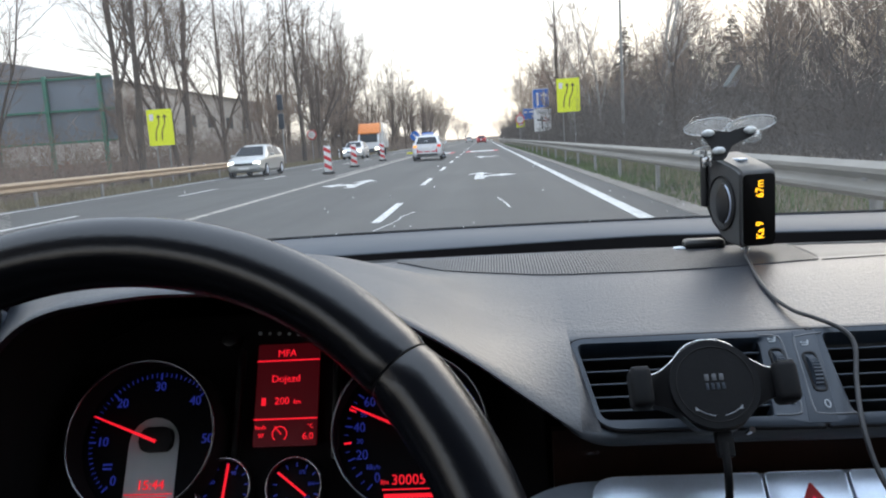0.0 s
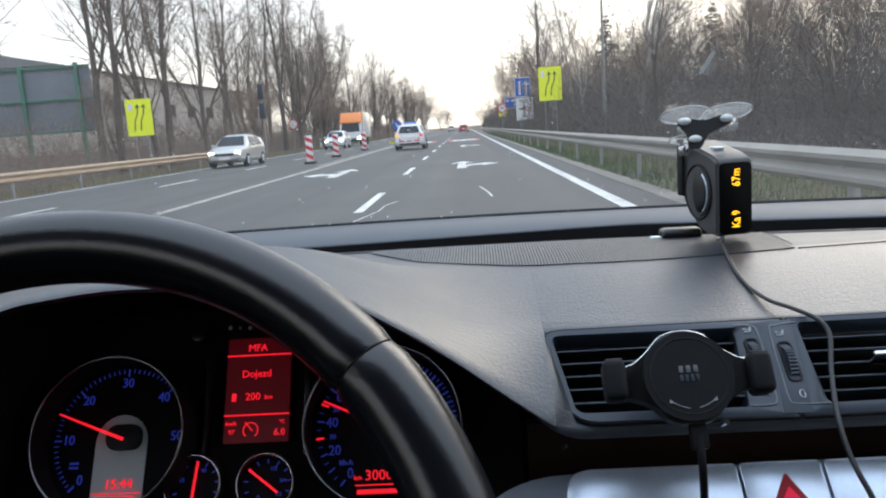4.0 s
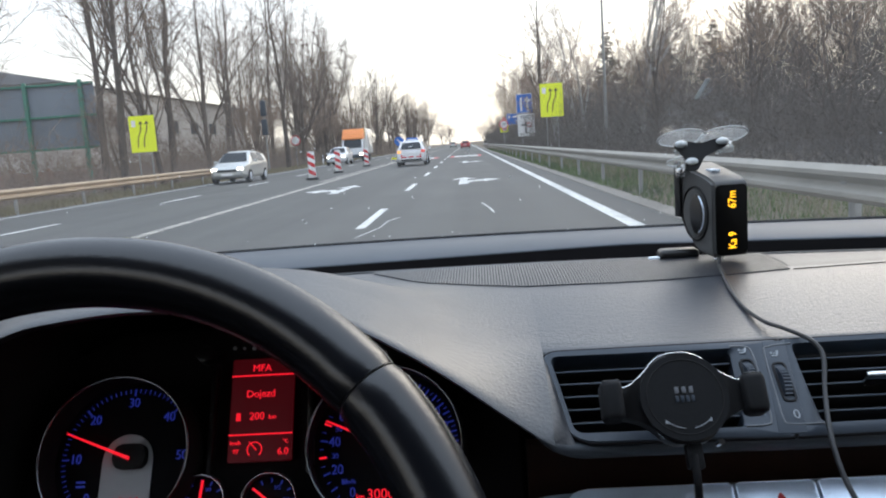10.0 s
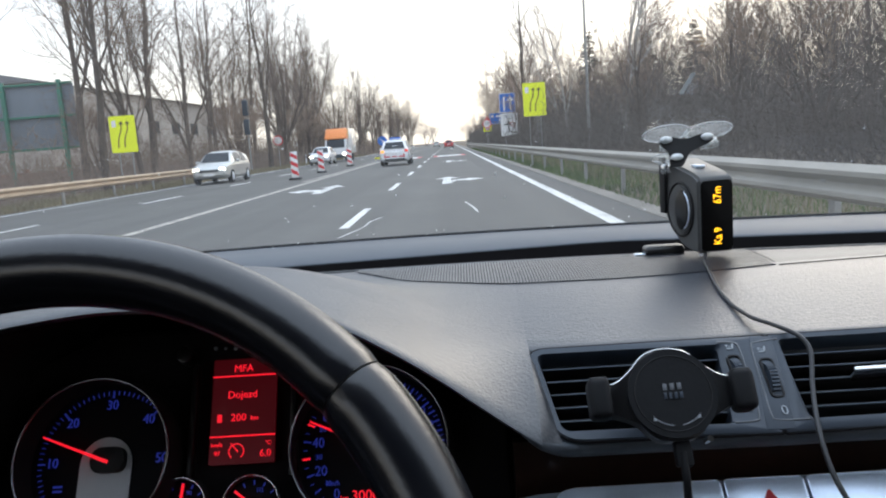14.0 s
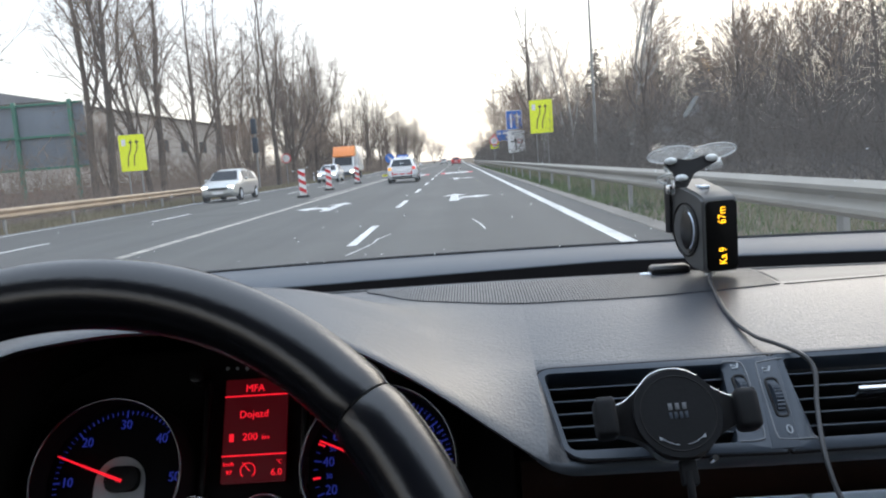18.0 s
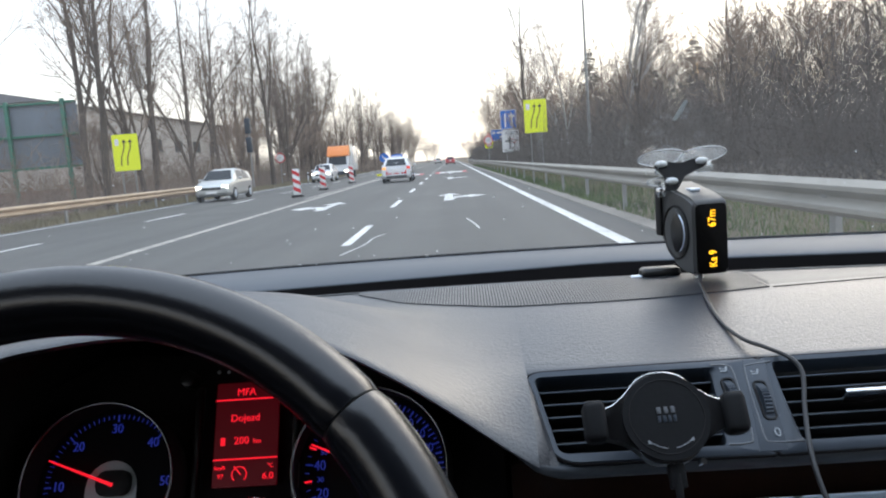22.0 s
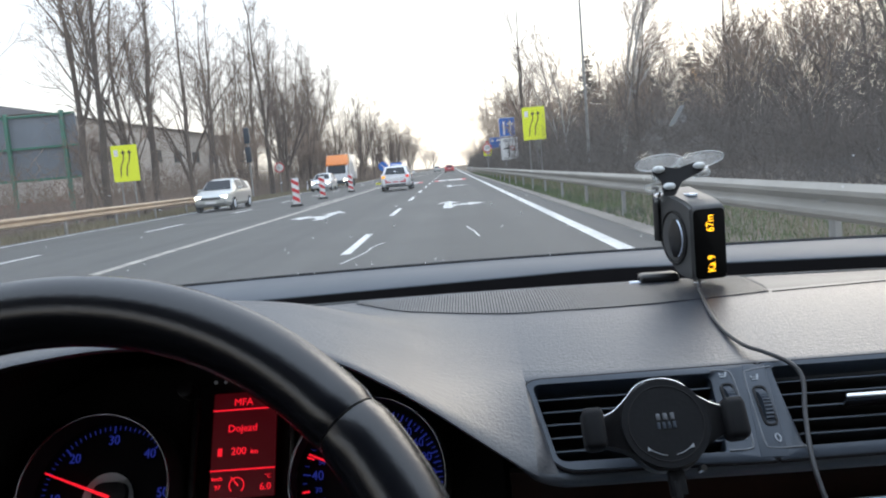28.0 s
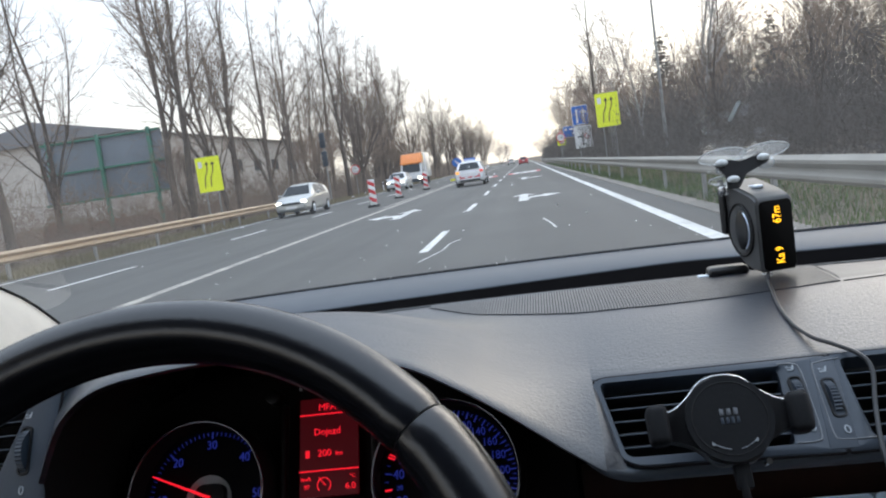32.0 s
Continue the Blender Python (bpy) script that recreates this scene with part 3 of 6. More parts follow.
def tall_tree(seed, height, bole, leaders, shoots, skin="bark", twig="twig", lean_most=0.5):
    """A tall tree whose clean bole splits into rising leaders with side shoots, branchlets and twigs."""
    rnd = random.Random(seed)
    t = thing("tree", (0, 0, 0), "", "tree")
    tv, tf, cv, cf = [], [], [], []
    up = Vector((0, 0, 1))
    r0 = 0.0095 * height + 0.03
    tilt = Vector((rnd.uniform(-1, 1), rnd.uniform(-1, 1), 0)) * 0.15
    limb(Vector((0, 0, -0.3)), (up + tilt * 0.3).normalized(), 0.5, r0 * 1.35, r0 * 1.05, 2, 9, 0.0, rnd, tv, tf)
    bp, bd = limb(Vector((0, 0, 0.1)), (up + tilt).normalized(), bole, r0 * 1.06, r0 * 0.85, 6, 9, 0.05, rnd, tv, tf, 0.2)

    def spread(way, angle):
        a = rnd.uniform(0, 2 * math.pi)
        u = way.orthogonal().normalized()
        return (way * math.cos(angle) + (u * math.cos(a) + way.cross(u) * math.sin(a)) * math.sin(angle)).normalized()

    def twigs(q, e, length, r):
        sp, sd = limb(q, e, length, r, 0.006, 2, 3, 0.16, rnd, cv, cf, 0.25)
        for _ in range(4):
            h = rnd.randrange(1, 3)
            limb(sp[h], spread(sd[h], rnd.uniform(0.4, 0.9)), length * rnd.uniform(0.3, 0.6) + 0.12, 0.009, 0.004, 1, 3, 0.2, rnd, cv, cf, 0.15)

    a0 = rnd.uniform(0, 6.28)
    for k in range(leaders):
        a = a0 + 2 * math.pi * k / leaders + rnd.uniform(-0.4, 0.4)
        lean = 0.06 if k == 0 else rnd.uniform(0.22, lean_most)
        d = (bd[-1] + Vector((math.cos(a), math.sin(a), 0)) * lean).normalized()
        start = bp[-1] if k < 2 else bp[rnd.choice((-2, -3))]
        length = (height - bole) * (1.0 if k == 0 else rnd.uniform(0.65, 0.92))
        rr = r0 * (0.78 if k == 0 else rnd.uniform(0.5, 0.66))
        n = 9
        pts, dirs = limb(start, d, length, rr, 0.018, n, 7, 0.13, rnd, tv, tf, 0.36)
        for m in range(shoots):
            f = 0.08 + 0.9 * (m + rnd.random()) / shoots
            i = min(int(f * n), n - 1)
            p = pts[i].lerp(pts[i + 1], f * n - i)
            e = spread(dirs[i], rnd.uniform(0.45, 0.95))
            e = (e + up * 0.25).normalized()
            size = (height - bole) * 0.34 * (1.12 - f) * rnd.uniform(0.6, 1.25) + 0.6
            r = max(0.012, (rr + (0.018 - rr) * f) * 0.5)
            sp, sd = limb(p, e, size, r, 0.009, 5, 4, 0.12, rnd, tv, tf, 0.28)
            for _ in range(8):
                g = rnd.uniform(0.15, 0.99) * 5
                j = min(int(g), 4)
                twigs(sp[j].lerp(sp[j + 1], g - j), spread(sd[j], rnd.uniform(0.4, 0.95)), size * rnd.uniform(0.22, 0.48) + 0.2, max(0.008, r * 0.45))
        for _ in range(12):
            g = rnd.uniform(0.2, 0.99) * n
            j = min(int(g), n - 1)
            twigs(pts[j], spread(dirs[j], 0.6), rnd.uniform(0.5, 1.3), 0.011)
    for _ in range(12):
        j = rnd.randrange(1, 7)
        twigs(bp[j], (spread(up, 1.0) + up * 0.3).normalized(), rnd.uniform(0.5, 2.0), 0.013)
    part("trunk", (tv, tf), M[skin], t, "pale birch bark with dark flecks" if skin == "birch" else "grey-brown bark", 80)
    part("crown", (cv, cf), M[twig], t, "bare winter twigs", 80)
    return t


KINDS = [tall_tree(11, 18.0, 4.6, 2, 11), tall_tree(12, 16.5, 2.2, 4, 8), tall_tree(13, 18.0, 5.5, 2, 15), bare_tree(14, 12.0, 1.4, 2, 2.4, twig="twigred"),
         bare_tree(15, 9.0, 1.4, 3, 2.2, twig="twigred"), tall_tree(16, 20.0, 3.4, 3, 10), bare_tree(17, 12.0, 0.8, 4, 2.2, True), tall_tree(18, 15.0, 3.0, 2, 12, "birch", "twigred"),
         tall_tree(19, 14.0, 3.2, 2, 11), tall_tree(23, 17.0, 2.8, 5, 8, lean_most=0.85)]
LABEL = ["tall bare deciduous tree with a forked grey trunk", "bare roadside tree with several leaning stems", "tall slim bare tree with fine twigs", "bare tree with a wide reddish crown",
         "low bushy bare tree with reddish twigs", "tall bare tree on a triple trunk", "narrow columnar bare poplar", "bare birch with a pale flecked trunk", "slim young bare tree with thin shoots", "broad bare tree with wide-forking limbs"]
FIRS = [conifer(21, 11.0, 2.6), conifer(22, 8.0, 2.2)]
FLABEL = ["tall dark green conifer", "dense dark green conifer"]
used = set()


def plant(k, x, y, s=1.0, fir=False, group="roadside trees"):
    src = (FIRS if fir else KINDS)[k]
    m = pose(x, y, -0.15 if x < 0 else 0.25, 0, 0, rng.uniform(0, 360)) @ Matrix.Diagonal((s, s, s * rng.uniform(0.94, 1.06), 1))
    if src.name not in used:
        used.add(src.name)
        ob = src
        ob.matrix_basis = m
    else:
        ob = copy_thing(src, Matrix.Identity(4))
        ob.matrix_basis = m
    tagged(ob, (FLABEL if fir else LABEL)[k], "tree", group)
    return ob


# the row along the far side of the road
y = 20.0
while y < 360:
    for xa, xb in ((-17.6, -15.0), (-21.5, -18.5), (-27, -23)):
        if (xa < -25 and y > 150) or rng.random() < 0.34:
            continue
        plant(rng.choice((0, 1, 2, 8, 5, 0, 1, 9, 9)), rng.uniform(xa, xb), y + rng.uniform(-1.6, 1.6), rng.uniform(0.85, 1.12))
        if xa > -22 and y < 170 and rng.random() < 0.5:
            plant(rng.choice((3, 4, 4)), rng.uniform(-22, -15.6), y + rng.uniform(-2, 2), rng.uniform(0.5, 0.8))
    y += rng.uniform(3.6, 5.4) * (1 + y / 160)
# the dense bank on the near side
y = 12.0
while y < 330:
    for row, (xa, xb, s) in enumerate(((7.5, 9.5, 0.52), (11, 14, 0.62), (16, 20, 0.74))):
        k = rng.choice((3, 4, 4, 8, 1, 0))
        plant(k, rng.uniform(xa, xb), y + rng.uniform(-2, 2), s * rng.uniform(0.8, 1.15) * (1.0 if k in (3, 4) else 0.85))
    y += rng.uniform(4.5, 7.0) * (1 + y / 150)
for x, yy, s in ((9.0, 40.0, 0.75), (10.2, 47.0, 0.85), (8.8, 58.0, 0.7), (10.5, 72.0, 0.9)):
    plant(7, x, yy, s, group="roadside birches")
for x, yy, k, s in ((17, 92, 0, 1.15), (20, 78, 1, 1.2), (15, 112, 1, 1.1), (19, 60, 0, 0.85)):
    plant(k, x, yy, s, True, "dark conifers")
for x, yy, s in ((-17, 150, 0.9), (-16, 178, 1.0), (-15, 215, 0.9)):
    plant(6, x, yy, s)


def scrub(name, x0, x1, y0, y1, n, h0, h1, material, label, seed, lift=0.0):
    r = np.random.default_rng(seed)
    x = r.uniform(x0, x1, n)
    y = y0 + (y1 - y0) * r.uniform(0, 1, n) ** 1.5
    zt = r.uniform(0, 1, n) ** 1.3
    z = zt * r.uniform(h0, h1, n) + lift
    d = np.stack([r.normal(0, 0.5, n), r.normal(0, 0.5, n), np.abs(r.normal(0.6, 0.4, n))], 1)
    d /= np.linalg.norm(d, axis=1)[:, None]
    L = r.uniform(0.4, 1.5, n)
    w = r.uniform(0.004, 0.011, n) * (1 + y / 60)
    p = np.stack([x, y, z - 0.2], 1)
    a = np.cross(d, [0.3, 0.9, 0.2])
    a /= np.linalg.norm(a, axis=1)[:, None]
    b = np.cross(d, a)
    V = np.stack([p + a * w[:, None], p - a * w[:, None] * 0.5 + b * w[:, None] * 0.87, p - a * w[:, None] * 0.5 - b * w[:, None] * 0.87, p + d * L[:, None]], 1).reshape(-1, 3)
    i = np.arange(n)[:, None] * 4
    F = np.concatenate([i + [0, 1, 3], i + [1, 2, 3], i + [2, 0, 3]], 1).reshape(-1, 3)
    ob = solid(name, (V, F.tolist()), material, label, "undergrowth", kind="stuff", sharp=180)
    return ob


scrub("undergrowth", -29, -15.4, 6, 260, 70000, 0.4, 3.4, M["brush"], "tangled brown winter undergrowth under the trees", 3)
scrub("undergrowth", 5.6, 12, 8, 240, 50000, 0.5, 3.8, M["thicket"], "dense grey-brown thicket behind the barrier", 4, 0.2)
scrub("undergrowth", 9, 24, 8, 260, 60000, 1.0, 5.6, M["thicket"], "dense grey-brown thicket behind the barrier", 5, 0.5)
scrub("undergrowth", 12, 28, 10, 240, 80000, 2.5, 8.0, M["thicket"], "tall tangled grey-brown thicket on the bank", 6, 0.8)


def tufts(name, x0, x1, y0, y1, n, h, material, label, seed):
    r = np.random.default_rng(seed)
    x, y = r.uniform(x0, x1, n), y0 + (y1 - y0) * r.uniform(0, 1, n) ** 2
    w = r.uniform(0.006, 0.012, n) * (1 + y / 25)
    L = r.uniform(0.4, 1.0, n) * h
    lean = r.normal(0, 0.35, (n, 2)) * L[:, None]
    z0 = np.full(n, -0.12)
    p = np.stack([x, y, z0], 1)
    t = p + np.stack([lean[:, 0], lean[:, 1], L + 0.06], 1)
    a = r.uniform(0, 6.28, n)
    s = np.stack([np.cos(a), np.sin(a), np.zeros(n)], 1) * w[:, None]
    V = np.stack([p - s, p + s, t], 1).reshape(-1, 3)
    F = (np.arange(n)[:, None] * 3 + [0, 1, 2]).tolist()
    return solid(name, (V, F), material, label, "grass", kind="stuff", sharp=180)


tufts("grass", 2.9, 5.6, -8, 110, 40000, 0.20, M["grass"], "short green grass under the crash barrier", 8)
tufts("grass", 3.6, 8.0, -8, 110, 16000, 0.34, M["drygrass"], "dry straw-coloured grass beside the road", 9)
tufts("grass", -15.5, EDGE_L - 0.45, 3, 120, 26000, 0.30, M["drygrass"], "dry straw-coloured grass beside the road", 10)


# ---- signs ----
def pole(x, y, h, parent, r=0.03):
    part("post", tube([(x, y, -0.1), (x, y, h)], r, 10), M["post"], parent, "grey steel post")


def panel_at(x, y, z):
    return plane_at((x, y, z), (1, 0, 0), (0, 0, 1))


def lane_sign(x, y, zc, w, h):
    s = thing("road_sign", (x, y, 0), "fluorescent yellow lane shift sign with black arrows", "road sign", "yellow lane signs")
    pole(x - w * 0.25, y + 0.06, zc + h * 0.4, s)
    pole(x + w * 0.25, y + 0.06, zc + h * 0.4, s)
    P = panel_at(x, y, zc)
    part("panel", prism(rounded(w, h, 0.05), 0.02, P @ Matrix.Translation((0, 0, -0.02))), M["yellow"], s, "fluorescent yellow panel")
    for dx in (-0.12, 0.12):
        pts = smooth_path([(dx * w - 0.10 * w, -0.36 * h, 0.004), (dx * w - 0.06 * w, -0.1 * h, 0.004), (dx * w + 0.06 * w, 0.1 * h, 0.004), (dx * w + 0.08 * w, 0.27 * h, 0.004)], 12)
        rows = [[P @ Vector((q.x - 0.022 * w, q.y, 0.003)), P @ Vector((q.x + 0.022 * w, q.y, 0.003))] for q in pts]
        part("arrow_line", loft(rows, False, False), M["black"], s)
        q = pts[-1]
        part("arrow_head", prism([(q.x - 0.09 * w, q.y), (q.x + 0.09 * w, q.y), (q.x, q.y + 0.09 * h)], 0.004, P), M["black"], s)
    part("corner_plate", prism(quad_round([(-0.40 * w, 0.20 * h), (-0.24 * w, 0.20 * h), (-0.24 * w, 0.38 * h), (-0.40 * w, 0.38 * h)], 0.02), 0.004, P), M["white"], s)
    return s


lane_sign(5.6, 50.0, 3.45, 1.45, 2.1)
lane_sign(-14.3, 34.0, 2.5, 1.15, 1.6)


def info_sign(x, y, zc, w, h, label, bars):
    s = thing("road_sign", (x, y, 0), label, "road sign", "blue signs")
    pole(x - w * 0.2, y + 0.06, zc + h * 0.4, s, 0.04)
    if w > 1.5:
        pole(x + w * 0.25, y + 0.06, zc + h * 0.4, s, 0.04)
    P = panel_at(x, y, zc)
    part("panel", prism(rounded(w, h, 0.06), 0.02, P @ Matrix.Translation((0, 0, -0.02))), M["white"], s)
    part("blue_field", prism(rounded(w * 0.95, h * 0.94, 0.05), 0.006, P), M["signblue"], s, "blue sign face")
    for bx, by, bw, bh in bars:
        part("white_bar", prism(quad_round([(bx * w - bw * w / 2, by * h - bh * h / 2), (bx * w + bw * w / 2, by * h - bh * h / 2), (bx * w + bw * w / 2, by * h + bh * h / 2), (bx * w - bw * w / 2, by * h + bh * h / 2)], 0.01), 0.01, P), M["white"], s)
    return s


lanes = info_sign(6.0, 78.0, 4.6, 1.6, 1.9, "blue lane sign above a white diversion panel", [(-0.2, -0.05, 0.12, 0.7), (0.2, -0.05, 0.12, 0.7), (0.2, 0.15, 0.4, 0.1)])
DV = panel_at(6.1, 77.98, 2.45)
white_panel = part("diversion_panel", prism(rounded(1.7, 2.2, 0.08), 0.02, DV @ Matrix.Translation((0, 0, -0.02))), M["white"], lanes, "white diversion panel")
part("road_symbol", prism([(-0.12, -0.85), (0.0, -0.85), (0.0, -0.05), (0.55, -0.05), (0.55, 0.10), (0.0, 0.10), (0.0, 0.45), (-0.12, 0.45), (-0.12, 0.10), (-0.55, 0.10), (-0.55, -0.05), (-0.12, -0.05)], 0.004, DV), M["black"], white_panel)
part("red_ring", prism(circle(0.24, 28), 0.007, DV @ Matrix.Translation((0.3, 0.03, 0))), M["signred"], white_panel)
part("ring_centre", prism(circle(0.16, 28), 0.010, DV @ Matrix.Translation((0.3, 0.03, 0))), M["white"], white_panel)
for k in range(2):
    part("text_bar", prism(quad_round([(-0.5, 0.68 + 0.18 * k), (0.5, 0.68 + 0.18 * k), (0.5, 0.76 + 0.18 * k), (-0.5, 0.76 + 0.18 * k)], 0.01), 0.004, DV), M["boardgrey"], white_panel)
info_sign(8.0, 120.0, 4.2, 3.2, 1.7, "wide blue direction sign with white lettering bars", [(0.1, 0.2, 0.6, 0.16), (0.15, -0.18, 0.45, 0.16), (-0.36, 0.2, 0.12, 0.2)])


def round_sign(x, y, zc, r, label, face, rim, text="", arrow=False):
    s = thing("road_sign", (x, y, 0), label, "road sign", "round signs")
    pole(x, y + 0.05, zc + r * 0.5, s)
    P = panel_at(x, y, zc)
    part("rim", prism(circle(r, 36), 0.015, P @ Matrix.Translation((0, 0, -0.015))), M[rim], s)
    part("face", prism(circle(r * 0.78, 36), 0.004, P), M[face], s)
    if text:
        lettering("sign_digits", text, r * 0.95, P @ Matrix.Translation((0, 0, 0.005)), M["black"], s, 0.001)
    if arrow:
        part("arrow", prism([(-0.5 * r, 0.38 * r), (-0.38 * r, 0.5 * r), (0.2 * r, -0.08 * r), (0.38 * r, 0.1 * r), (0.45 * r, -0.45 * r), (-0.1 * r, -0.38 * r), (0.08 * r, -0.2 * r)][::-1], 0.006, P), M["white"], s)
    return s


round_sign(-14.6, 66.0, 2.3, 0.42, "round red-rimmed sign on a post beside the opposite lanes", "white", "signred")
round_sign(5.2, 105.0, 3.2, 0.6, "round red-rimmed speed limit sign", "white", "signred", text="50")
round_sign(-6.5, 75.0, 1.7, 0.45, "round blue sign with a white slanting arrow", "signblue", "signblue", arrow=True)

isl = thing("traffic_island", (-6.5, 80, 0), "grassy traffic island with a yellow painted kerb", "traffic island", kind="structure")
part("kerb", prism(quad_round([(-0.55, -6), (0.55, -6), (0.55, 14), (-0.55, 14)], 0.4), 0.16, Matrix.Translation((-6.75, 80, 0)), 0.03), mat("yellow_kerb_paint", (0.75, 0.72, 0.04), 0.7, vary=0.2, scale=1.0), isl, "yellow painted kerb")
part("turf", prism(quad_round([(-0.42, -5.8), (0.42, -5.8), (0.42, 13.8), (-0.42, 13.8)], 0.3), 0.19, Matrix.Translation((-6.75, 80, 0))), M["soil"], isl)


def beacon(x, y):
    b = thing("warning_beacon", (x, y, 0), "red and white chevron warning panel on a black foot", "warning beacon", "warning beacons")
    part("rubber_foot", box((x, y, 0.05), (0.5, 0.36, 0.10), None, 0.03), M["tyre"], b)
    part("white_panel", box((x, y, 0.66), (0.30, 0.03, 1.10), None, 0.01), M["white"], b)
    for k in range(3):
        z = 0.24 + 0.35 * k
        P = panel_at(x, y - 0.0155, z)
        part("red_stripe", prism([(0.145, -0.08), (0.145, 0.09), (-0.145, 0.25), (-0.145, 0.08)], 0.003, P), M["signred"], b)
    return b


for x, y in ((-6.7, 33.0), (-6.9, 41.0), (-6.8, 52.0)):
    beacon(x, y)


# ---- vehicles ----
def wheel_parts(parent, x, y, r, w):
    rows = []
    for dx, rr in ((-w / 2, r * 0.75), (-w / 2, r * 0.95), (-w * 0.35, r), (w * 0.35, r), (w / 2, r * 0.95), (w / 2, r * 0.75)):
        rows.append([(x + dx, y + rr * math.cos(2 * math.pi * k / 24), r + rr * math.sin(2 * math.pi * k / 24)) for k in range(24)])
    t = part("wheel", loft(rows), M["tyre"], parent, "black tyre")
    s = 1 if x > 0 else -1
    part("rim", prism(circle(r * 0.62, 20), 0.02, plane_at((x + s * w * 0.42, y, r), (0, s, 0), (0, 0, 1)), 0.006), M["silver"], t, "silver wheel rim")


def car(at_x, at_y, heading, paint, label, estate=0.0, lit=False, sign=False):
    """A car that faces +y when heading is 0."""
    c = thing("car", (0, 0, 0), label, "car", "cars on the road")
    # y, half width low, half width belt, bottom, belt height, roof height, half width roof
    S = [(-2.02, 0.70, 0.74, 0.42, 0.70, 0.72, 0.70), (-1.98, 0.80, 0.83, 0.30, 0.88, 0.92, 0.72), (-1.85, 0.85, 0.87, 0.24, 0.93, 1.12 + 0.2 * estate, 0.68),
         (-1.45, 0.87, 0.88, 0.22, 0.94, 1.42, 0.60), (-0.9, 0.87, 0.88, 0.22, 0.94, 1.48, 0.60), (-0.2, 0.87, 0.88, 0.22, 0.93, 1.49, 0.60),
         (0.35, 0.87, 0.88, 0.22, 0.93, 1.42, 0.60), (1.05, 0.87, 0.87, 0.22, 0.92, 0.96, 0.74), (1.75, 0.84, 0.82, 0.24, 0.80, 0.84, 0.70), (2.05, 0.74, 0.72, 0.30, 0.66, 0.70, 0.62), (2.12, 0.66, 0.64, 0.40, 0.58, 0.60, 0.56)]
    rows = []
    for y, wl, wb, zb, zm, zr, wr in S:
        half = [(0.0, zb), (wl * 0.9, zb), (wl, zb + 0.12), (wb, zm * 0.85), (wb - 0.02, zm), (wr + (wb - wr) * 0.12, zr - (zr - zm) * 0.14), (wr * 0.8, zr), (0.0, zr + 0.015)]
        ring = [(x, y, z) for x, z in half] + [(-x, y, z) for x, z in half[-2:0:-1]]
        rows.append(ring)
    part("body", loft(rows), M[paint], c, "painted bodywork", 30)
    # glass a few millimetres proud of the cabin
    def pane(name, pts):
        bm = bmesh.new()
        v = [bm.verts.new(p) for p in pts]
        f = bm.faces.new(v)
        r = bmesh.ops.extrude_face_region(bm, geom=[f])
        n = f.normal.copy() if f.normal.length else Vector((0, 1, 0))
        f.normal_update()
        bmesh.ops.translate(bm, verts=[x for x in r["geom"] if isinstance(x, bmesh.types.BMVert)], vec=f.normal * 0.008)
        part(name, bm, M["carglass"], c, "dark window glass")
    pane("rear_window", [(-0.62, -1.995, 1.0), (0.62, -1.995, 1.0), (0.50, -1.585, 1.37), (-0.50, -1.585, 1.37)])
    pane("windscreen", [(0.66, 1.04, 1.0), (-0.66, 1.04, 1.0), (-0.52, 0.45, 1.41), (0.52, 0.45, 1.41)])
    for s in (-1, 1):
        for y0, y1 in ((-1.40, -0.62), (-0.55, 0.32)):
            pts = [(s * 0.872, y0, 0.965), (s * 0.872, y1 + (0.25 if y1 > 0 else 0), 0.965), (s * 0.650, y1 - (0.05 if y1 > 0 else 0), 1.385), (s * 0.650, y0 + 0.08, 1.385)]
            pane("side_window", pts if s > 0 else pts[::-1])
        part("tail_light", box((s * 0.70, -1.985, 0.84), (0.20, 0.07, 0.16), None, 0.02), M["amber"] if sign and s < 0 else M["tail"], c, "lit amber indicator" if sign and s < 0 else "red tail light")
        part("head_light", box((s * 0.60, 2.02, 0.66), (0.26, 0.12, 0.13), None, 0.03), M["head"] if lit else M["white"], c, "lit head light" if lit else "clear head light")
        part("mirror", box((s * 0.97, 0.55, 1.0), (0.18, 0.09, 0.13), None, 0.03), M[paint], c)
        wheel_parts(c, s * 0.79, -1.28, 0.31, 0.2)
        wheel_parts(c, s * 0.79, 1.32, 0.31, 0.2)
    part("rear_bumper", box((0, -2.01, 0.46), (1.52, 0.12, 0.22), None, 0.05), M[paint], c)
    part("bumper_strip", box((0, -2.055, 0.36), (1.2, 0.06, 0.10), None, 0.02), M["black"], c)
    part("number_plate", box((0, -2.03, 0.74), (0.52, 0.02, 0.11), None, 0.004), M["white"], c, "white plate with a plain bar")
    part("grille", box((0, 2.10, 0.60), (0.9, 0.05, 0.12), None, 0.02), M["black"], c)
    part("front_plate", box((0, 2.135, 0.42), (0.52, 0.02, 0.11), None, 0.004), M["white"], c)
    if sign:
        plate = part("roof_sign", box((0, -0.4, 1.57), (0.66, 0.20, 0.16), None, 0.03), M["signblue"], c, "blue and white roof sign")
        part("sign_stripe", box((0, -0.503, 1.54), (0.56, 0.01, 0.05), None, 0.003), M["white"], plate)
        for x0 in (-0.56, 0.56):
            part("red_bar", box((x0, -2.078, 0.58), (0.07, 0.012, 0.22), None, 0.003), M["signred"], c)
        for x0 in (-0.42, 0.0, 0.42):
            part("red_lettering", box((x0, -2.078, 0.53), (0.30, 0.012, 0.07), None, 0.002), M["signred"], c)
    c.matrix_basis = pose(at_x, at_y, 0, 0, 0, heading)
    return c


